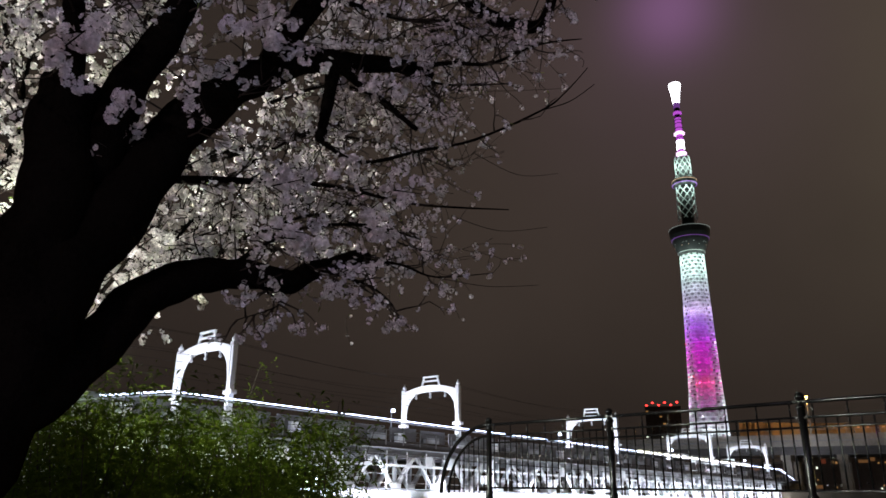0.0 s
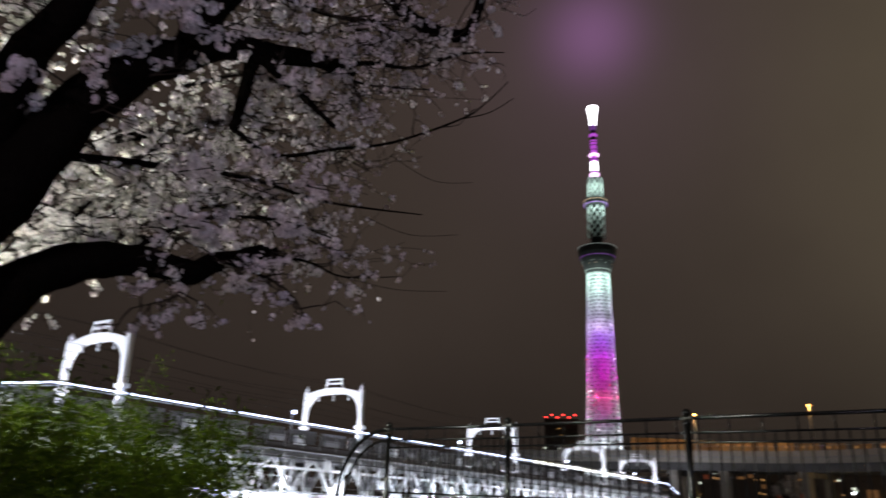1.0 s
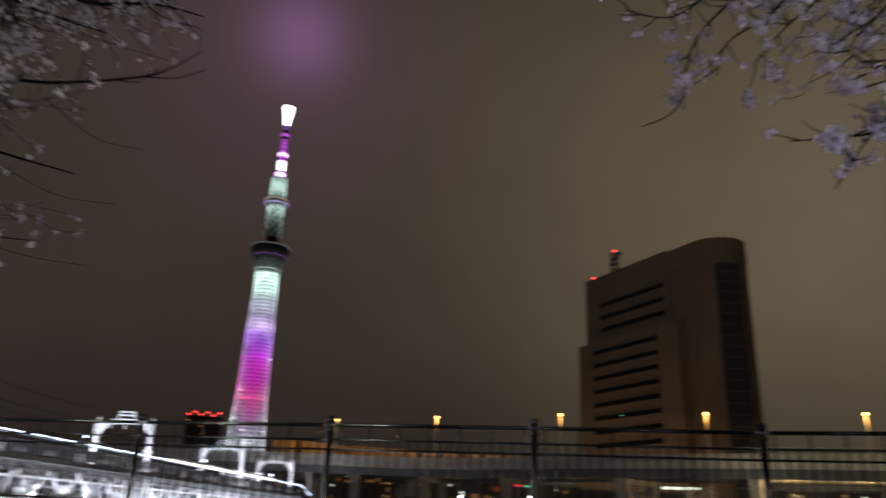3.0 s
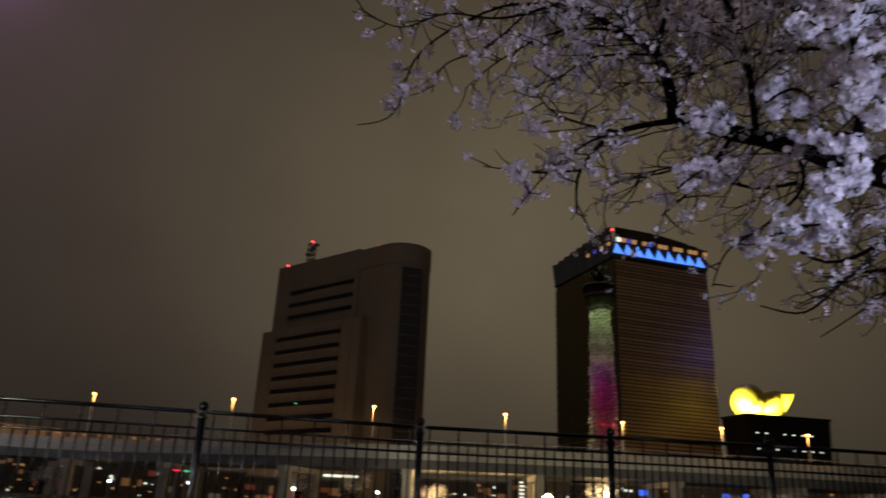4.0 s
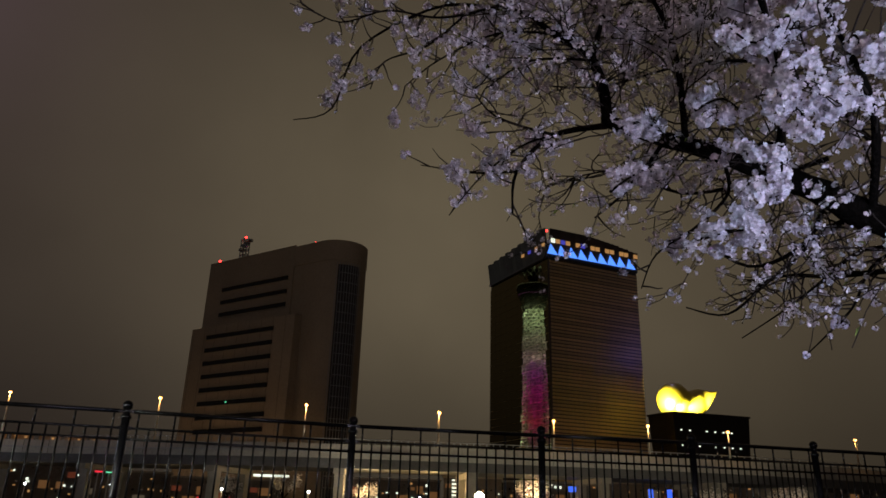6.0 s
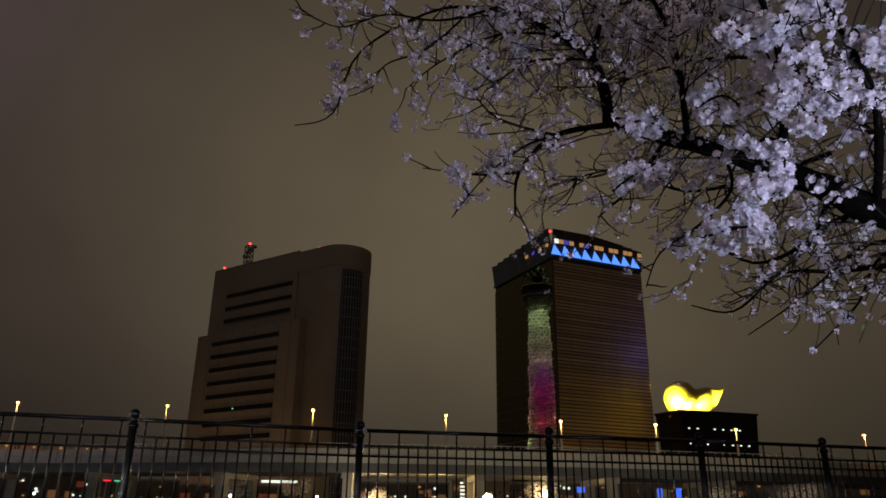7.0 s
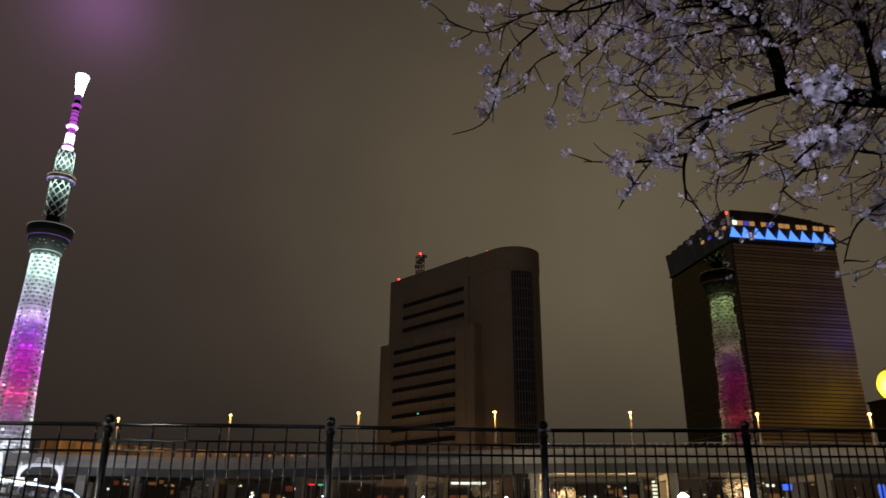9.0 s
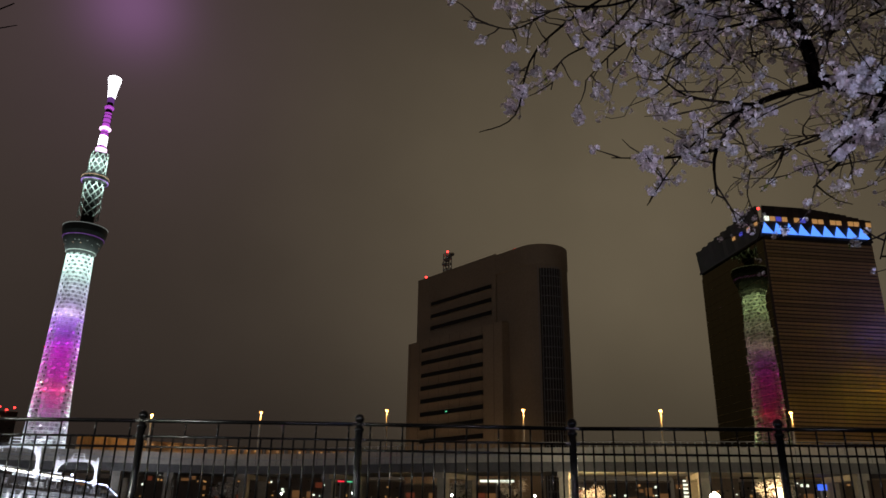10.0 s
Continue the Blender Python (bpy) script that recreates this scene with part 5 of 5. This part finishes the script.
lh = old.limb("branch", 0.02, 0.006, (-2.79, 3.52, 2.79), (-2.6, 3.9, 3.15), (-2.25, 4.3, 3.3), (-1.9, 4.6, 3.25))
n1 = old.limb("branch", 0.022, 0.004, (-1.85, 4.2, 4.43), (-1.60, 4.27, 4.50), (-1.28, 4.40, 4.51), (-0.96, 4.50, 4.66), (-0.64, 4.64, 4.73))
n2 = old.limb("branch", 0.016, 0.004, (-2.00, 4.06, 4.43), (-1.78, 4.2, 4.36), (-1.59, 4.39, 4.38), (-1.21, 4.68, 4.48))
n3 = old.limb("branch", 0.02, 0.005, (-2.13, 3.7, 4.75), (-1.79, 3.97, 4.72), (-1.53, 4.21, 4.80), (-1.30, 4.42, 4.72))
n5 = old.limb("branch", 0.014, 0.003, (-2.35, 4.4, 3.08), (-2.01, 4.45, 3.02), (-1.76, 4.54, 2.93), (-1.40, 4.75, 2.98))
n6 = old.limb("branch", 0.012, 0.003, (-2.50, 4.0, 2.92), (-2.12, 4.12, 2.80), (-1.96, 4.20, 2.68), (-1.91, 4.24, 2.57))
n8 = old.limb("branch", 0.010, 0.003, (-2.72, 3.6, 2.76), (-2.5, 3.6, 2.62), (-2.42, 3.55, 2.53), (-2.62, 3.45, 2.44))
for line, every, bloom, length, start, bias in ((la, 0.085, 0.7, 0.5, 0.35, (0.2, 0.3, 0.0)), (lu, 0.075, 0.8, 0.5, 0.1, (0.1, 0.2, -0.3)), (l2, 0.08, 0.9, 0.5, 0.3, (0.1, 0.1, 0.1)), (lt, 0.07, 0.95, 0.5, 0.0, (0, 0.3, -0.1)),
                                                (lb, 0.085, 0.75, 0.34, 0.5, (0.2, 0.3, 0.4)), (lc, 0.07, 0.7, 0.45, 0.0, (0.1, 0.2, 0)), (ld, 0.06, 0.8, 0.42, 0.0, (0.1, 0.2, 0)), (le, 0.07, 0.7, 0.36, 0.0, (-0.3, 0.2, -0.3)),
                                                (lf[:-9], 0.2, 0.25, 0.2, 0.0, (0.2, 0.1, 0.1)), (lg[:-6], 0.065, 0.8, 0.42, 0.1, (0, 0.2, 0)), (lh, 0.06, 0.8, 0.40, 0.0, (0, 0.2, 0)),
                                                (n1[:-5], 0.055, 0.8, 0.32, 0.0, (0, 0.1, 0)), (n2[:-4], 0.055, 0.85, 0.32, 0.0, (0, 0.1, 0)), (n3, 0.05, 0.85, 0.40, 0.0, (0, 0.1, -0.1)),
                                                (n5[:-4], 0.055, 0.9, 0.22, 0.0, (0, 0.1, 0)), (n6, 0.03, 0.95, 0.2, 0.1, (0, 0, -0.3)), (n8, 0.03, 0.95, 0.16, 0.2, (0, 0, -0.3))):
    old.sprout(line, every, length, 0.0075, bloom, bias, start)
for line in (l2, la[20:], lg[:-6], lh, lb[22:], lu):
    old.tuft(line, 0.16, 7, 0.045)
BEHIND = (((-3.26, 3.90, 3.58), (-2.94, 4.56, 4.26), (-2.41, 5.08, 4.32), (-1.96, 5.44, 4.19)),
          ((-3.19, 4.13, 3.21), (-2.91, 4.77, 3.63), (-2.51, 5.26, 3.55), (-2.11, 5.59, 3.41)),
          ((-2.70, 3.92, 4.63), (-2.25, 4.56, 5.04), (-1.63, 4.92, 5.24), (-1.20, 5.21, 5.17)),
          ((-2.93, 4.02, 4.28), (-2.62, 4.51, 4.65), (-2.22, 4.99, 4.62), (-1.75, 5.15, 4.85)))
# finer growth behind, half lost in the dark
old.small, old.full = 0.66, 0.5
for pts in BEHIND:
    old.sprout(old.limb("branch", 0.014, 0.004, *pts), 0.034, 0.46, 0.005, 0.95, (0, 0.1, 0.05))
# bare ends of the long twigs
for a, b, c in (((-1.55, 4.82, 4.0), (-1.25, 5.0, 3.85), (-0.95, 5.1, 3.86)), ((-1.7, 4.7, 3.45), (-1.4, 4.95, 3.38), (-1.05, 5.1, 3.42)), ((-1.8, 4.6, 2.95), (-1.45, 4.8, 2.9), (-1.1, 4.95, 2.92)), ((-1.6, 4.5, 4.4), (-1.3, 4.8, 4.5), (-0.85, 5.0, 4.55))):
    old.limb("branch", 0.003, 0.0016, a, b, c)
# heavy bunches hanging in front of the limbs
front_spurs = []
for pts in (((-2.40, 3.35, 3.24), (-2.25, 3.48, 3.32)), ((-1.82, 3.88, 3.35), (-1.66, 3.98, 3.34)), ((-2.43, 3.44, 3.0), (-2.26, 3.6, 3.0)), ((-2.0, 3.85, 3.1), (-1.93, 3.9, 3.07)), ((-1.76, 3.58, 3.9), (-1.63, 3.6, 4.0)),
            ((-2.27, 2.92, 4.0), (-2.08, 3.15, 4.0)), ((-2.40, 2.78, 3.96), (-2.15, 2.9, 4.12)), ((-2.85, 2.52, 3.34), (-2.80, 2.55, 3.47)), ((-2.62, 2.77, 3.59), (-2.5, 2.85, 3.7)), ((-2.93, 2.14, 3.52), (-2.75, 2.25, 3.8))):
    front_spurs.append(old.limb("spur", 0.006, 0.003, *pts))
front_spurs.append(old.limb("spur", 0.006, 0.003, (-2.80,2.71,4.08), (-2.70,2.81,3.97)))
front_spurs.append(old.limb("spur", 0.006, 0.003, (-2.60,3.15,4.46), (-2.45,3.27,4.38)))
front_spurs.append(old.limb("spur", 0.006, 0.003, (-2.49,3.48,4.28), (-2.31,3.60,4.39)))
front_spurs.append(old.limb("spur", 0.006, 0.003, (-2.95,2.55,3.46), (-2.85,2.67,3.38)))
front_spurs.append(old.limb("spur", 0.006, 0.003, (-3.06,2.27,3.53), (-2.96,2.40,3.48)))
front_spurs.append(old.limb("spur", 0.006, 0.003, (-2.24,3.76,4.76), (-2.02,3.88,4.74)))
front_spurs.append(old.limb("spur", 0.006, 0.003, (-2.55,3.56,3.43), (-2.37,3.69,3.37)))
front_spurs.append(old.limb("spur", 0.006, 0.003, (-2.24,3.88,3.69), (-2.13,3.94,3.61)))
front_spurs.append(old.limb("spur", 0.006, 0.003, (-2.00,4.22,3.54), (-1.89,4.27,3.48)))
front_spurs.append(old.limb("spur", 0.006, 0.003, (-2.52,3.71,3.04), (-2.27,3.86,3.02)))
front_spurs.append(old.limb("spur", 0.006, 0.003, (-2.20,4.12,3.23), (-1.99,4.23,3.18)))
front_spurs.append(old.limb("spur", 0.006, 0.003, (-2.65,2.98,3.79), (-2.57,3.18,4.01)))
front_spurs.append(old.limb("spur", 0.006, 0.003, (-3.14,2.16,3.86), (-3.02,2.32,3.80)))
front_spurs.append(old.limb("spur", 0.006, 0.003, (-2.03,4.21,4.51), (-1.83,4.30,4.45)))
for line in front_spurs:
    old.pompon(line, 0.026, 13, 0.036, 0.046, 1.0)
old.finish(0.0190)

# tree behind it, lit by a park lamp
back = Cherry("cherry tree in dense white bloom lit by a park lamp", (-6.2, 4.6, 0.4), 23, PETAL_FAR)
back.limb("trunk", 0.2, 0.12, (-6.2, 4.6, 0.2), (-6.1, 4.7, 1.4), (-5.9, 4.8, 2.4))
b1 = back.limb("limb", 0.10, 0.02, (-5.9, 4.8, 2.4), (-5.4, 4.9, 3.4), (-4.6, 5.3, 4.0), (-3.9, 5.8, 4.2), (-3.2, 6.2, 4.3))
b2 = back.limb("limb", 0.10, 0.02, (-5.9, 4.8, 2.4), (-5.6, 4.7, 3.6), (-5.2, 4.6, 4.6), (-4.8, 4.6, 5.6))
b3 = back.limb("limb", 0.07, 0.02, (-5.6, 4.7, 3.4), (-4.8, 5.0, 4.3), (-4.0, 5.5, 4.8), (-3.2, 6.0, 5.2))
b4 = back.limb("limb", 0.06, 0.015, (-5.6, 4.85, 3.1), (-4.9, 5.2, 3.6), (-4.2, 5.6, 3.7), (-3.6, 5.9, 3.75))
b5 = back.limb("limb", 0.06, 0.015, (-5.8, 4.75, 2.9), (-4.8, 4.1, 3.8), (-4.25, 3.75, 4.4), (-3.95, 3.65, 4.9), (-3.7, 3.65, 5.5))
b6 = back.limb("limb", 0.04, 0.012, (-4.8, 4.1, 3.8), (-4.3, 3.7, 3.75), (-3.95, 3.45, 3.9))
back.full = 0.8
back_limbs = []
back_limbs.append(back.limb("spur", 0.04, 0.01, (-4.68,2.93,3.02), (-4.50,3.02,3.39), (-4.33,3.08,3.69), (-4.26,3.01,4.12), (-4.25,3.02,4.63)))
back_limbs.append(back.limb("spur", 0.04, 0.01, (-4.69,2.90,3.50), (-4.51,2.99,3.94), (-4.42,2.95,4.39), (-4.49,2.85,4.86)))
back_limbs.append(back.limb("spur", 0.04, 0.01, (-4.59,3.06,3.21), (-4.41,3.14,3.47), (-4.24,3.20,3.60)))
back_limbs.append(back.limb("spur", 0.02, 0.006, (-4.67,4.08,2.74), (-4.43,4.19,3.03), (-4.20,4.28,3.22), (-4.00,4.33,3.36)))
back_limbs.append(back.limb("spur", 0.02, 0.006, (-4.61,4.30,2.79), (-4.38,4.39,2.98), (-4.14,4.47,3.17)))
back_limbs.append(back.limb("spur", 0.02, 0.006, (-4.32,3.87,2.67), (-4.10,3.96,3.02), (-3.95,3.97,3.28), (-3.82,4.09,3.50)))
back_limbs.append(back.limb("spur", 0.02, 0.006, (-4.32,4.17,2.83), (-4.10,4.24,3.15), (-3.83,4.34,3.35), (-3.61,4.52,3.53)))
back_limbs.append(back.limb("spur", 0.02, 0.006, (-4.18,4.44,3.22), (-3.92,4.53,3.67), (-3.63,4.64,3.93)))
for line in (b1, b2, b3, b4, b5, b6, *back_limbs):
    back.sprout(line, 0.036, 0.42, 0.008, 0.95, (0, 0, 0.2), 0.15)
    back.tuft(line, 0.12, 7, 0.05)
back.finish(0.021)

# tree on the other side of the path
near = Cherry("cherry tree with pale lilac blossom and dark budding twigs", (4.3, -0.6, 0.0), 5, PETAL)
near.limb("trunk", 0.24, 0.15, (4.35, -0.7, -0.1), (4.25, -0.5, 0.9), (4.1, -0.2, 1.7), (3.85, 0.25, 2.35))
r0 = near.limb("limb", 0.085, 0.034, (3.85, 0.25, 2.35), (3.66, 0.62, 2.66), (3.56, 0.91, 2.86), (3.52, 1.07, 3.00), (3.47, 1.26, 3.15), (3.38, 1.49, 3.30), (3.27, 1.73, 3.44), (3.12, 1.99, 3.58))
r1 = near.limb("branch", 0.036, 0.008, (3.12, 1.99, 3.58), (3.18, 2.09, 4.06), (3.13, 2.33, 4.34), (3.12, 2.52, 4.58), (3.06, 2.75, 4.82))
r2 = near.limb("branch", 0.02, 0.008, (3.18, 2.09, 4.06), (3.20, 2.05, 4.27), (3.24, 1.98, 4.54))
r3 = near.limb("branch", 0.02, 0.010, (3.31, 1.64, 3.40), (3.22, 1.60, 3.80), (3.20, 1.64, 4.10), (3.15, 1.73, 4.39))
r4 = near.limb("branch", 0.02, 0.005, (3.12, 1.99, 3.56), (3.03, 2.30, 3.57), (2.91, 2.46, 3.36), (2.90, 2.48, 3.10))
r5 = near.limb("branch", 0.009, 0.003, (2.91, 2.46, 3.36), (2.82, 2.71, 3.40), (2.67, 3.00, 3.49))
r6 = near.limb("branch", 0.010, 0.003, (3.06, 2.27, 3.57), (2.91, 2.62, 3.78), (2.87, 2.80, 4.06))
r7 = near.limb("branch", 0.012, 0.003, (3.12, 2.52, 4.58), (2.82, 2.99, 4.73), (2.47, 3.42, 4.43), (2.40, 3.59, 4.00), (2.20, 3.72, 3.88))
m2 = near.limb("branch", 0.010, 0.003, (3.0, 2.66, 4.66), (2.64, 2.62, 4.36), (2.46, 2.72, 4.29), (2.25, 2.89, 4.31), (2.07, 3.09, 4.23), (1.86, 3.18, 4.28))
m3 = near.limb("branch", 0.008, 0.003, (2.64, 2.62, 4.36), (2.51, 2.81, 4.16), (2.36, 3.02, 4.07), (2.36, 3.14, 3.93))
m4 = near.limb("branch", 0.008, 0.003, (3.03, 2.30, 3.57), (2.93, 2.43, 3.52), (2.84, 2.66, 3.37), (2.78, 2.86, 3.16))
m7 = near.limb("branch", 0.012, 0.003, (3.66, 0.8, 2.72), (4.0, 1.09, 2.86), (4.01, 1.24, 2.78), (3.98, 1.48, 2.62), (3.92, 1.72, 2.48))
m8 = near.limb("branch", 0.010, 0.003, (3.8, 0.8, 2.8), (4.05, 1.07, 2.78), (4.08, 1.19, 2.60), (4.07, 1.33, 2.47), (4.05, 1.46, 2.36))
r8 = near.limb("branch", 0.016, 0.004, (3.56, 0.91, 2.86), (3.80, 1.15, 2.95), (3.91, 1.36, 2.88), (3.91, 1.54, 2.76), (3.87, 1.76, 2.61), (3.77, 1.95, 2.66))
r9 = near.limb("branch", 0.016, 0.005, (3.52, 1.07, 3.00), (3.68, 1.25, 2.85), (3.68, 1.54, 2.79), (3.68, 1.79, 3.02))
r10 = near.limb("branch", 0.022, 0.008, (3.47, 1.26, 3.15), (3.01, 1.04, 3.26), (2.82, 0.98, 3.48), (2.71, 1.00, 3.72))
r11 = near.limb("branch", 0.022, 0.008, (3.56, 0.91, 2.86), (3.19, 0.75, 3.17), (2.98, 0.77, 3.46), (2.86, 0.83, 3.71))
r13 = near.limb("branch", 0.010, 0.003, (3.13, 2.33, 4.34), (2.9, 2.6, 4.35), (2.7, 2.9, 4.2), (2.6, 3.1, 4.05))
r14 = near.limb("branch", 0.010, 0.003, (3.18, 2.09, 4.06), (2.98, 2.4, 4.1), (2.85, 2.65, 3.95))
r15 = near.limb("branch", 0.012, 0.003, (3.38, 1.49, 3.30), (3.53, 1.54, 3.16), (3.52, 1.73, 3.01), (3.46, 1.94, 2.89), (3.47, 2.05, 2.72))
r16 = near.limb("branch", 0.014, 0.004, (3.27, 1.73, 3.44), (3.25, 1.95, 3.22), (3.2, 2.15, 3.08))
for line, every, bloom, length in ((r0, 0.04, 0.95, 0.5), (r1, 0.036, 0.95, 0.55), (r2, 0.036, 0.95, 0.5), (r3, 0.036, 0.95, 0.5), (r4, 0.055, 0.95, 0.24), (r5, 0.09, 0.95, 0.18),
                                   (r6, 0.06, 0.95, 0.28), (r7[:-5], 0.075, 0.8, 0.14), (r8[:-9], 0.045, 0.95, 0.22), (r9[:-5], 0.05, 0.95, 0.24), (m2, 0.055, 0.8, 0.2), (m3, 0.06, 0.9, 0.2), (m4, 0.06, 0.9, 0.12), (m7[:-6], 0.04, 0.95, 0.15), (m8[:-5], 0.04, 0.95, 0.14), (r10, 0.04, 0.95, 0.36), (r11, 0.04, 0.95, 0.36),
                                   (r13, 0.05, 0.95, 0.28), (r14, 0.05, 0.95, 0.28), (r15, 0.07, 0.9, 0.2), (r16, 0.055, 0.95, 0.18)):
    low = line[0].z < 3.2 and line is not r4
    near.full = 0.6 if line in (r10, r11) else (0.4 if low else 0.75)
    near.small = 0.95 if line in (r10, r11) else (0.62 if low else 0.88)
    near.sprout(line, every, length, 0.0055, bloom, (0, 0.05, 0.1), 0.2 if line is r0 else 0.0)
far_limbs = []
far_limbs.append(near.limb("branch", 0.02, 0.005, (4.95,1.15,3.89), (5.02,1.64,4.71), (4.99,2.30,5.05), (4.82,3.05,5.08), (4.64,3.65,5.26)))
far_limbs.append(near.limb("branch", 0.02, 0.005, (4.88,1.41,3.83), (4.93,1.92,3.84), (4.91,2.47,3.91), (4.85,3.00,4.26), (4.69,3.59,4.23)))
far_limbs.append(near.limb("branch", 0.02, 0.005, (4.75,1.12,2.95), (4.85,1.51,3.02), (5.04,1.91,3.14), (5.14,2.21,3.04)))
far_limbs.append(near.limb("branch", 0.02, 0.005, (5.02,1.64,4.71), (5.00,2.00,5.29), (4.98,2.55,5.80), (4.87,3.16,5.94), (4.52,3.96,5.91)))
for k, line in enumerate(far_limbs):
    near.full, near.small = (0.25, 0.55) if k == 2 else (0.55, 0.7)
    near.sprout(line, 0.03 if k == 2 else 0.046, 0.3 if k == 2 else 0.5, 0.008, 0.95, (0, 0, 0.1), 0.1)
# heavy bunches of open flowers on short spurs
spurs = []
for pts in (((2.70, 0.87, 3.45), (2.70, 1.01, 3.39), (2.62, 1.08, 3.46)), ((2.79, 0.93, 3.29), (2.82, 1.0, 3.2), (2.86, 1.0, 3.13)), ((2.90, 0.79, 3.17), (2.98, 0.7, 3.12)), ((2.93, 1.38, 2.73), (2.97, 1.27, 2.71), (3.0, 1.22, 2.74))):
    spurs.append(near.limb("spur", 0.007, 0.003, *pts))
spurs.append(near.limb("spur", 0.008, 0.003, (2.98,1.13,3.93), (2.89,1.09,3.63), (2.91,1.04,3.41), (2.91,1.02,3.29)))
spurs.append(near.limb("spur", 0.008, 0.003, (2.96,0.86,3.79), (2.95,0.91,3.57), (2.95,0.89,3.39)))
spurs.append(near.limb("spur", 0.008, 0.003, (2.90,1.78,3.37), (2.95,1.68,3.39), (2.99,1.61,3.32)))
spurs.append(near.limb("spur", 0.008, 0.003, (2.88,1.38,3.30), (2.93,1.27,3.34), (2.96,1.19,3.24)))
spurs.append(near.limb("spur", 0.008, 0.003, (2.86,1.18,3.02), (2.90,1.07,3.03), (2.90,1.05,2.90), (2.88,1.12,2.79), (2.92,1.00,2.81)))
spurs.append(near.limb("spur", 0.008, 0.003, (2.95,1.89,3.07), (3.01,1.80,3.15), (3.07,1.67,3.21)))
spurs.append(near.limb("spur", 0.008, 0.003, (2.95,1.48,2.71), (3.01,1.35,2.73), (3.06,1.20,2.75)))
spurs.append(near.limb("spur", 0.008, 0.003, (2.96,0.87,3.19), (2.97,0.83,3.12)))
spurs.append(near.limb("spur", 0.008, 0.003, (2.99,0.72,3.44), (3.00,0.68,3.29), (3.01,0.60,3.31)))
spurs.append(near.limb("spur", 0.008, 0.003, (2.93,0.97,3.17), (2.95,0.91,3.05)))
spurs.append(near.limb("spur", 0.008, 0.003, (3.02,0.57,3.49), (3.02,0.54,3.25)))
for k, line in enumerate(spurs):
    near.pompon(line, 0.04 if k in (6, 9) else 0.021, 16, 0.036, 0.034, 1.0)
near.finish(0.0170)

# ---- bamboo grass in front of the bridge ----
bush = thing("bamboo_bush", "dense green dwarf bamboo bush beside the railing", "bush", at=(-4.6, 5.4, 1.0))
g = random.Random(8)
lp, ldir = [], []
stems = Shape()
for k in range(520):
    az = radians(g.uniform(-56, -30.0))
    dist = g.uniform(5.2, 8.0)
    x, y = dist * math.sin(az), dist * math.cos(az)
    s = Vector((x, y, 0)).dot(OUT)
    z0 = bank(s) - 0.05
    top = 1.5 + dist * (0.076 + 0.07 * noise.noise((x * 1.3, y * 1.3, 0)) + g.uniform(-0.08, 0.03) + (0.045 if k % 13 == 0 else 0.0) - 0.045 * max(0.0, (math.degrees(az) + 33) / 5))
    lean = Vector((g.gauss(0, 0.16), g.gauss(0, 0.16), 1.0))
    base_ = Vector((x, y, z0))
    hgt = max(top - z0, 0.3)
    pts = [base_ + lean * (hgt * q) + Vector((g.gauss(0, 0.02), g.gauss(0, 0.02), 0)) * q for q in (0, 0.4, 0.75, 1.0)]
    if k % 2 == 0:
        stems.tube(pts, [0.006, 0.005, 0.004, 0.002], 4)
    wide = 0.07 + 0.05 * g.random()
    for j in range(g.randint(90, 260)):
        q = g.random() ** 0.7
        p = base_ + lean * (hgt * q) + Vector((g.gauss(0, wide), g.gauss(0, wide), g.gauss(0, 0.03)))
        lp.append(p)
        ldir.append((g.gauss(0, 1), g.gauss(0, 1), g.gauss(0.1, 0.6)))
part("stem_growth", stems, TWIG, bush, "thin green stems", kind="stuff")
part("foliage", leaves(lp, ldir, 0.066, 0.0085, "foliage", LEAF), None, bush, "small narrow green leaves", kind="stuff")

# ---- cherry trees and shrubs on the far bank ----
for k, (az, dist, h) in enumerate(((29, 150, 5.5), (33, 146, 6.0), (38.6, 140, 5.0), (51.5, 140, 5.5), (64, 142, 5.0), (69, 150, 5.5), (12, 180, 5.0))):
    x, y = dist * math.sin(radians(az)), dist * math.cos(radians(az))
    t = thing("bank_tree", "small bare-branched blossoming tree on the far bank", "tree", "trees on the far bank", at=(x, y, 1.5))
    g2 = random.Random(50 + k)
    s = Shape()
    s.tube([(x, y, 1.4), (x + 0.1, y, 2.4), (x, y, 3.2)], [0.25, 0.2, 0.16], 8)
    tips = []
    for j in range(9):
        a = g2.random() * 6.28
        e = Vector((x + 2.4 * math.cos(a), y + 2.4 * math.sin(a), 1.5 + h * g2.uniform(0.6, 1.0)))
        m_ = Vector((x + 0.9 * math.cos(a), y + 0.9 * math.sin(a), 3.4 + h * 0.15))
        s.tube([(x, y, 3.1), m_, e], [0.11, 0.08, 0.03], 5)
        tips += [m_ + (e - m_) * q for q in (0.3, 0.6, 0.8, 1.0, 1.1)]
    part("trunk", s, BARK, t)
    fp = [p + Vector((g2.gauss(0, 0.5), g2.gauss(0, 0.5), g2.gauss(0, 0.4))) for p in tips for _ in range(16)]
    part("crown", petals(fp, [(g2.gauss(0, 1), g2.gauss(0, 1), g2.gauss(0, 1)) for _ in fp], 0.13, "crown", PETAL_FAR), None, t, "loose pale blossom", kind="stuff")
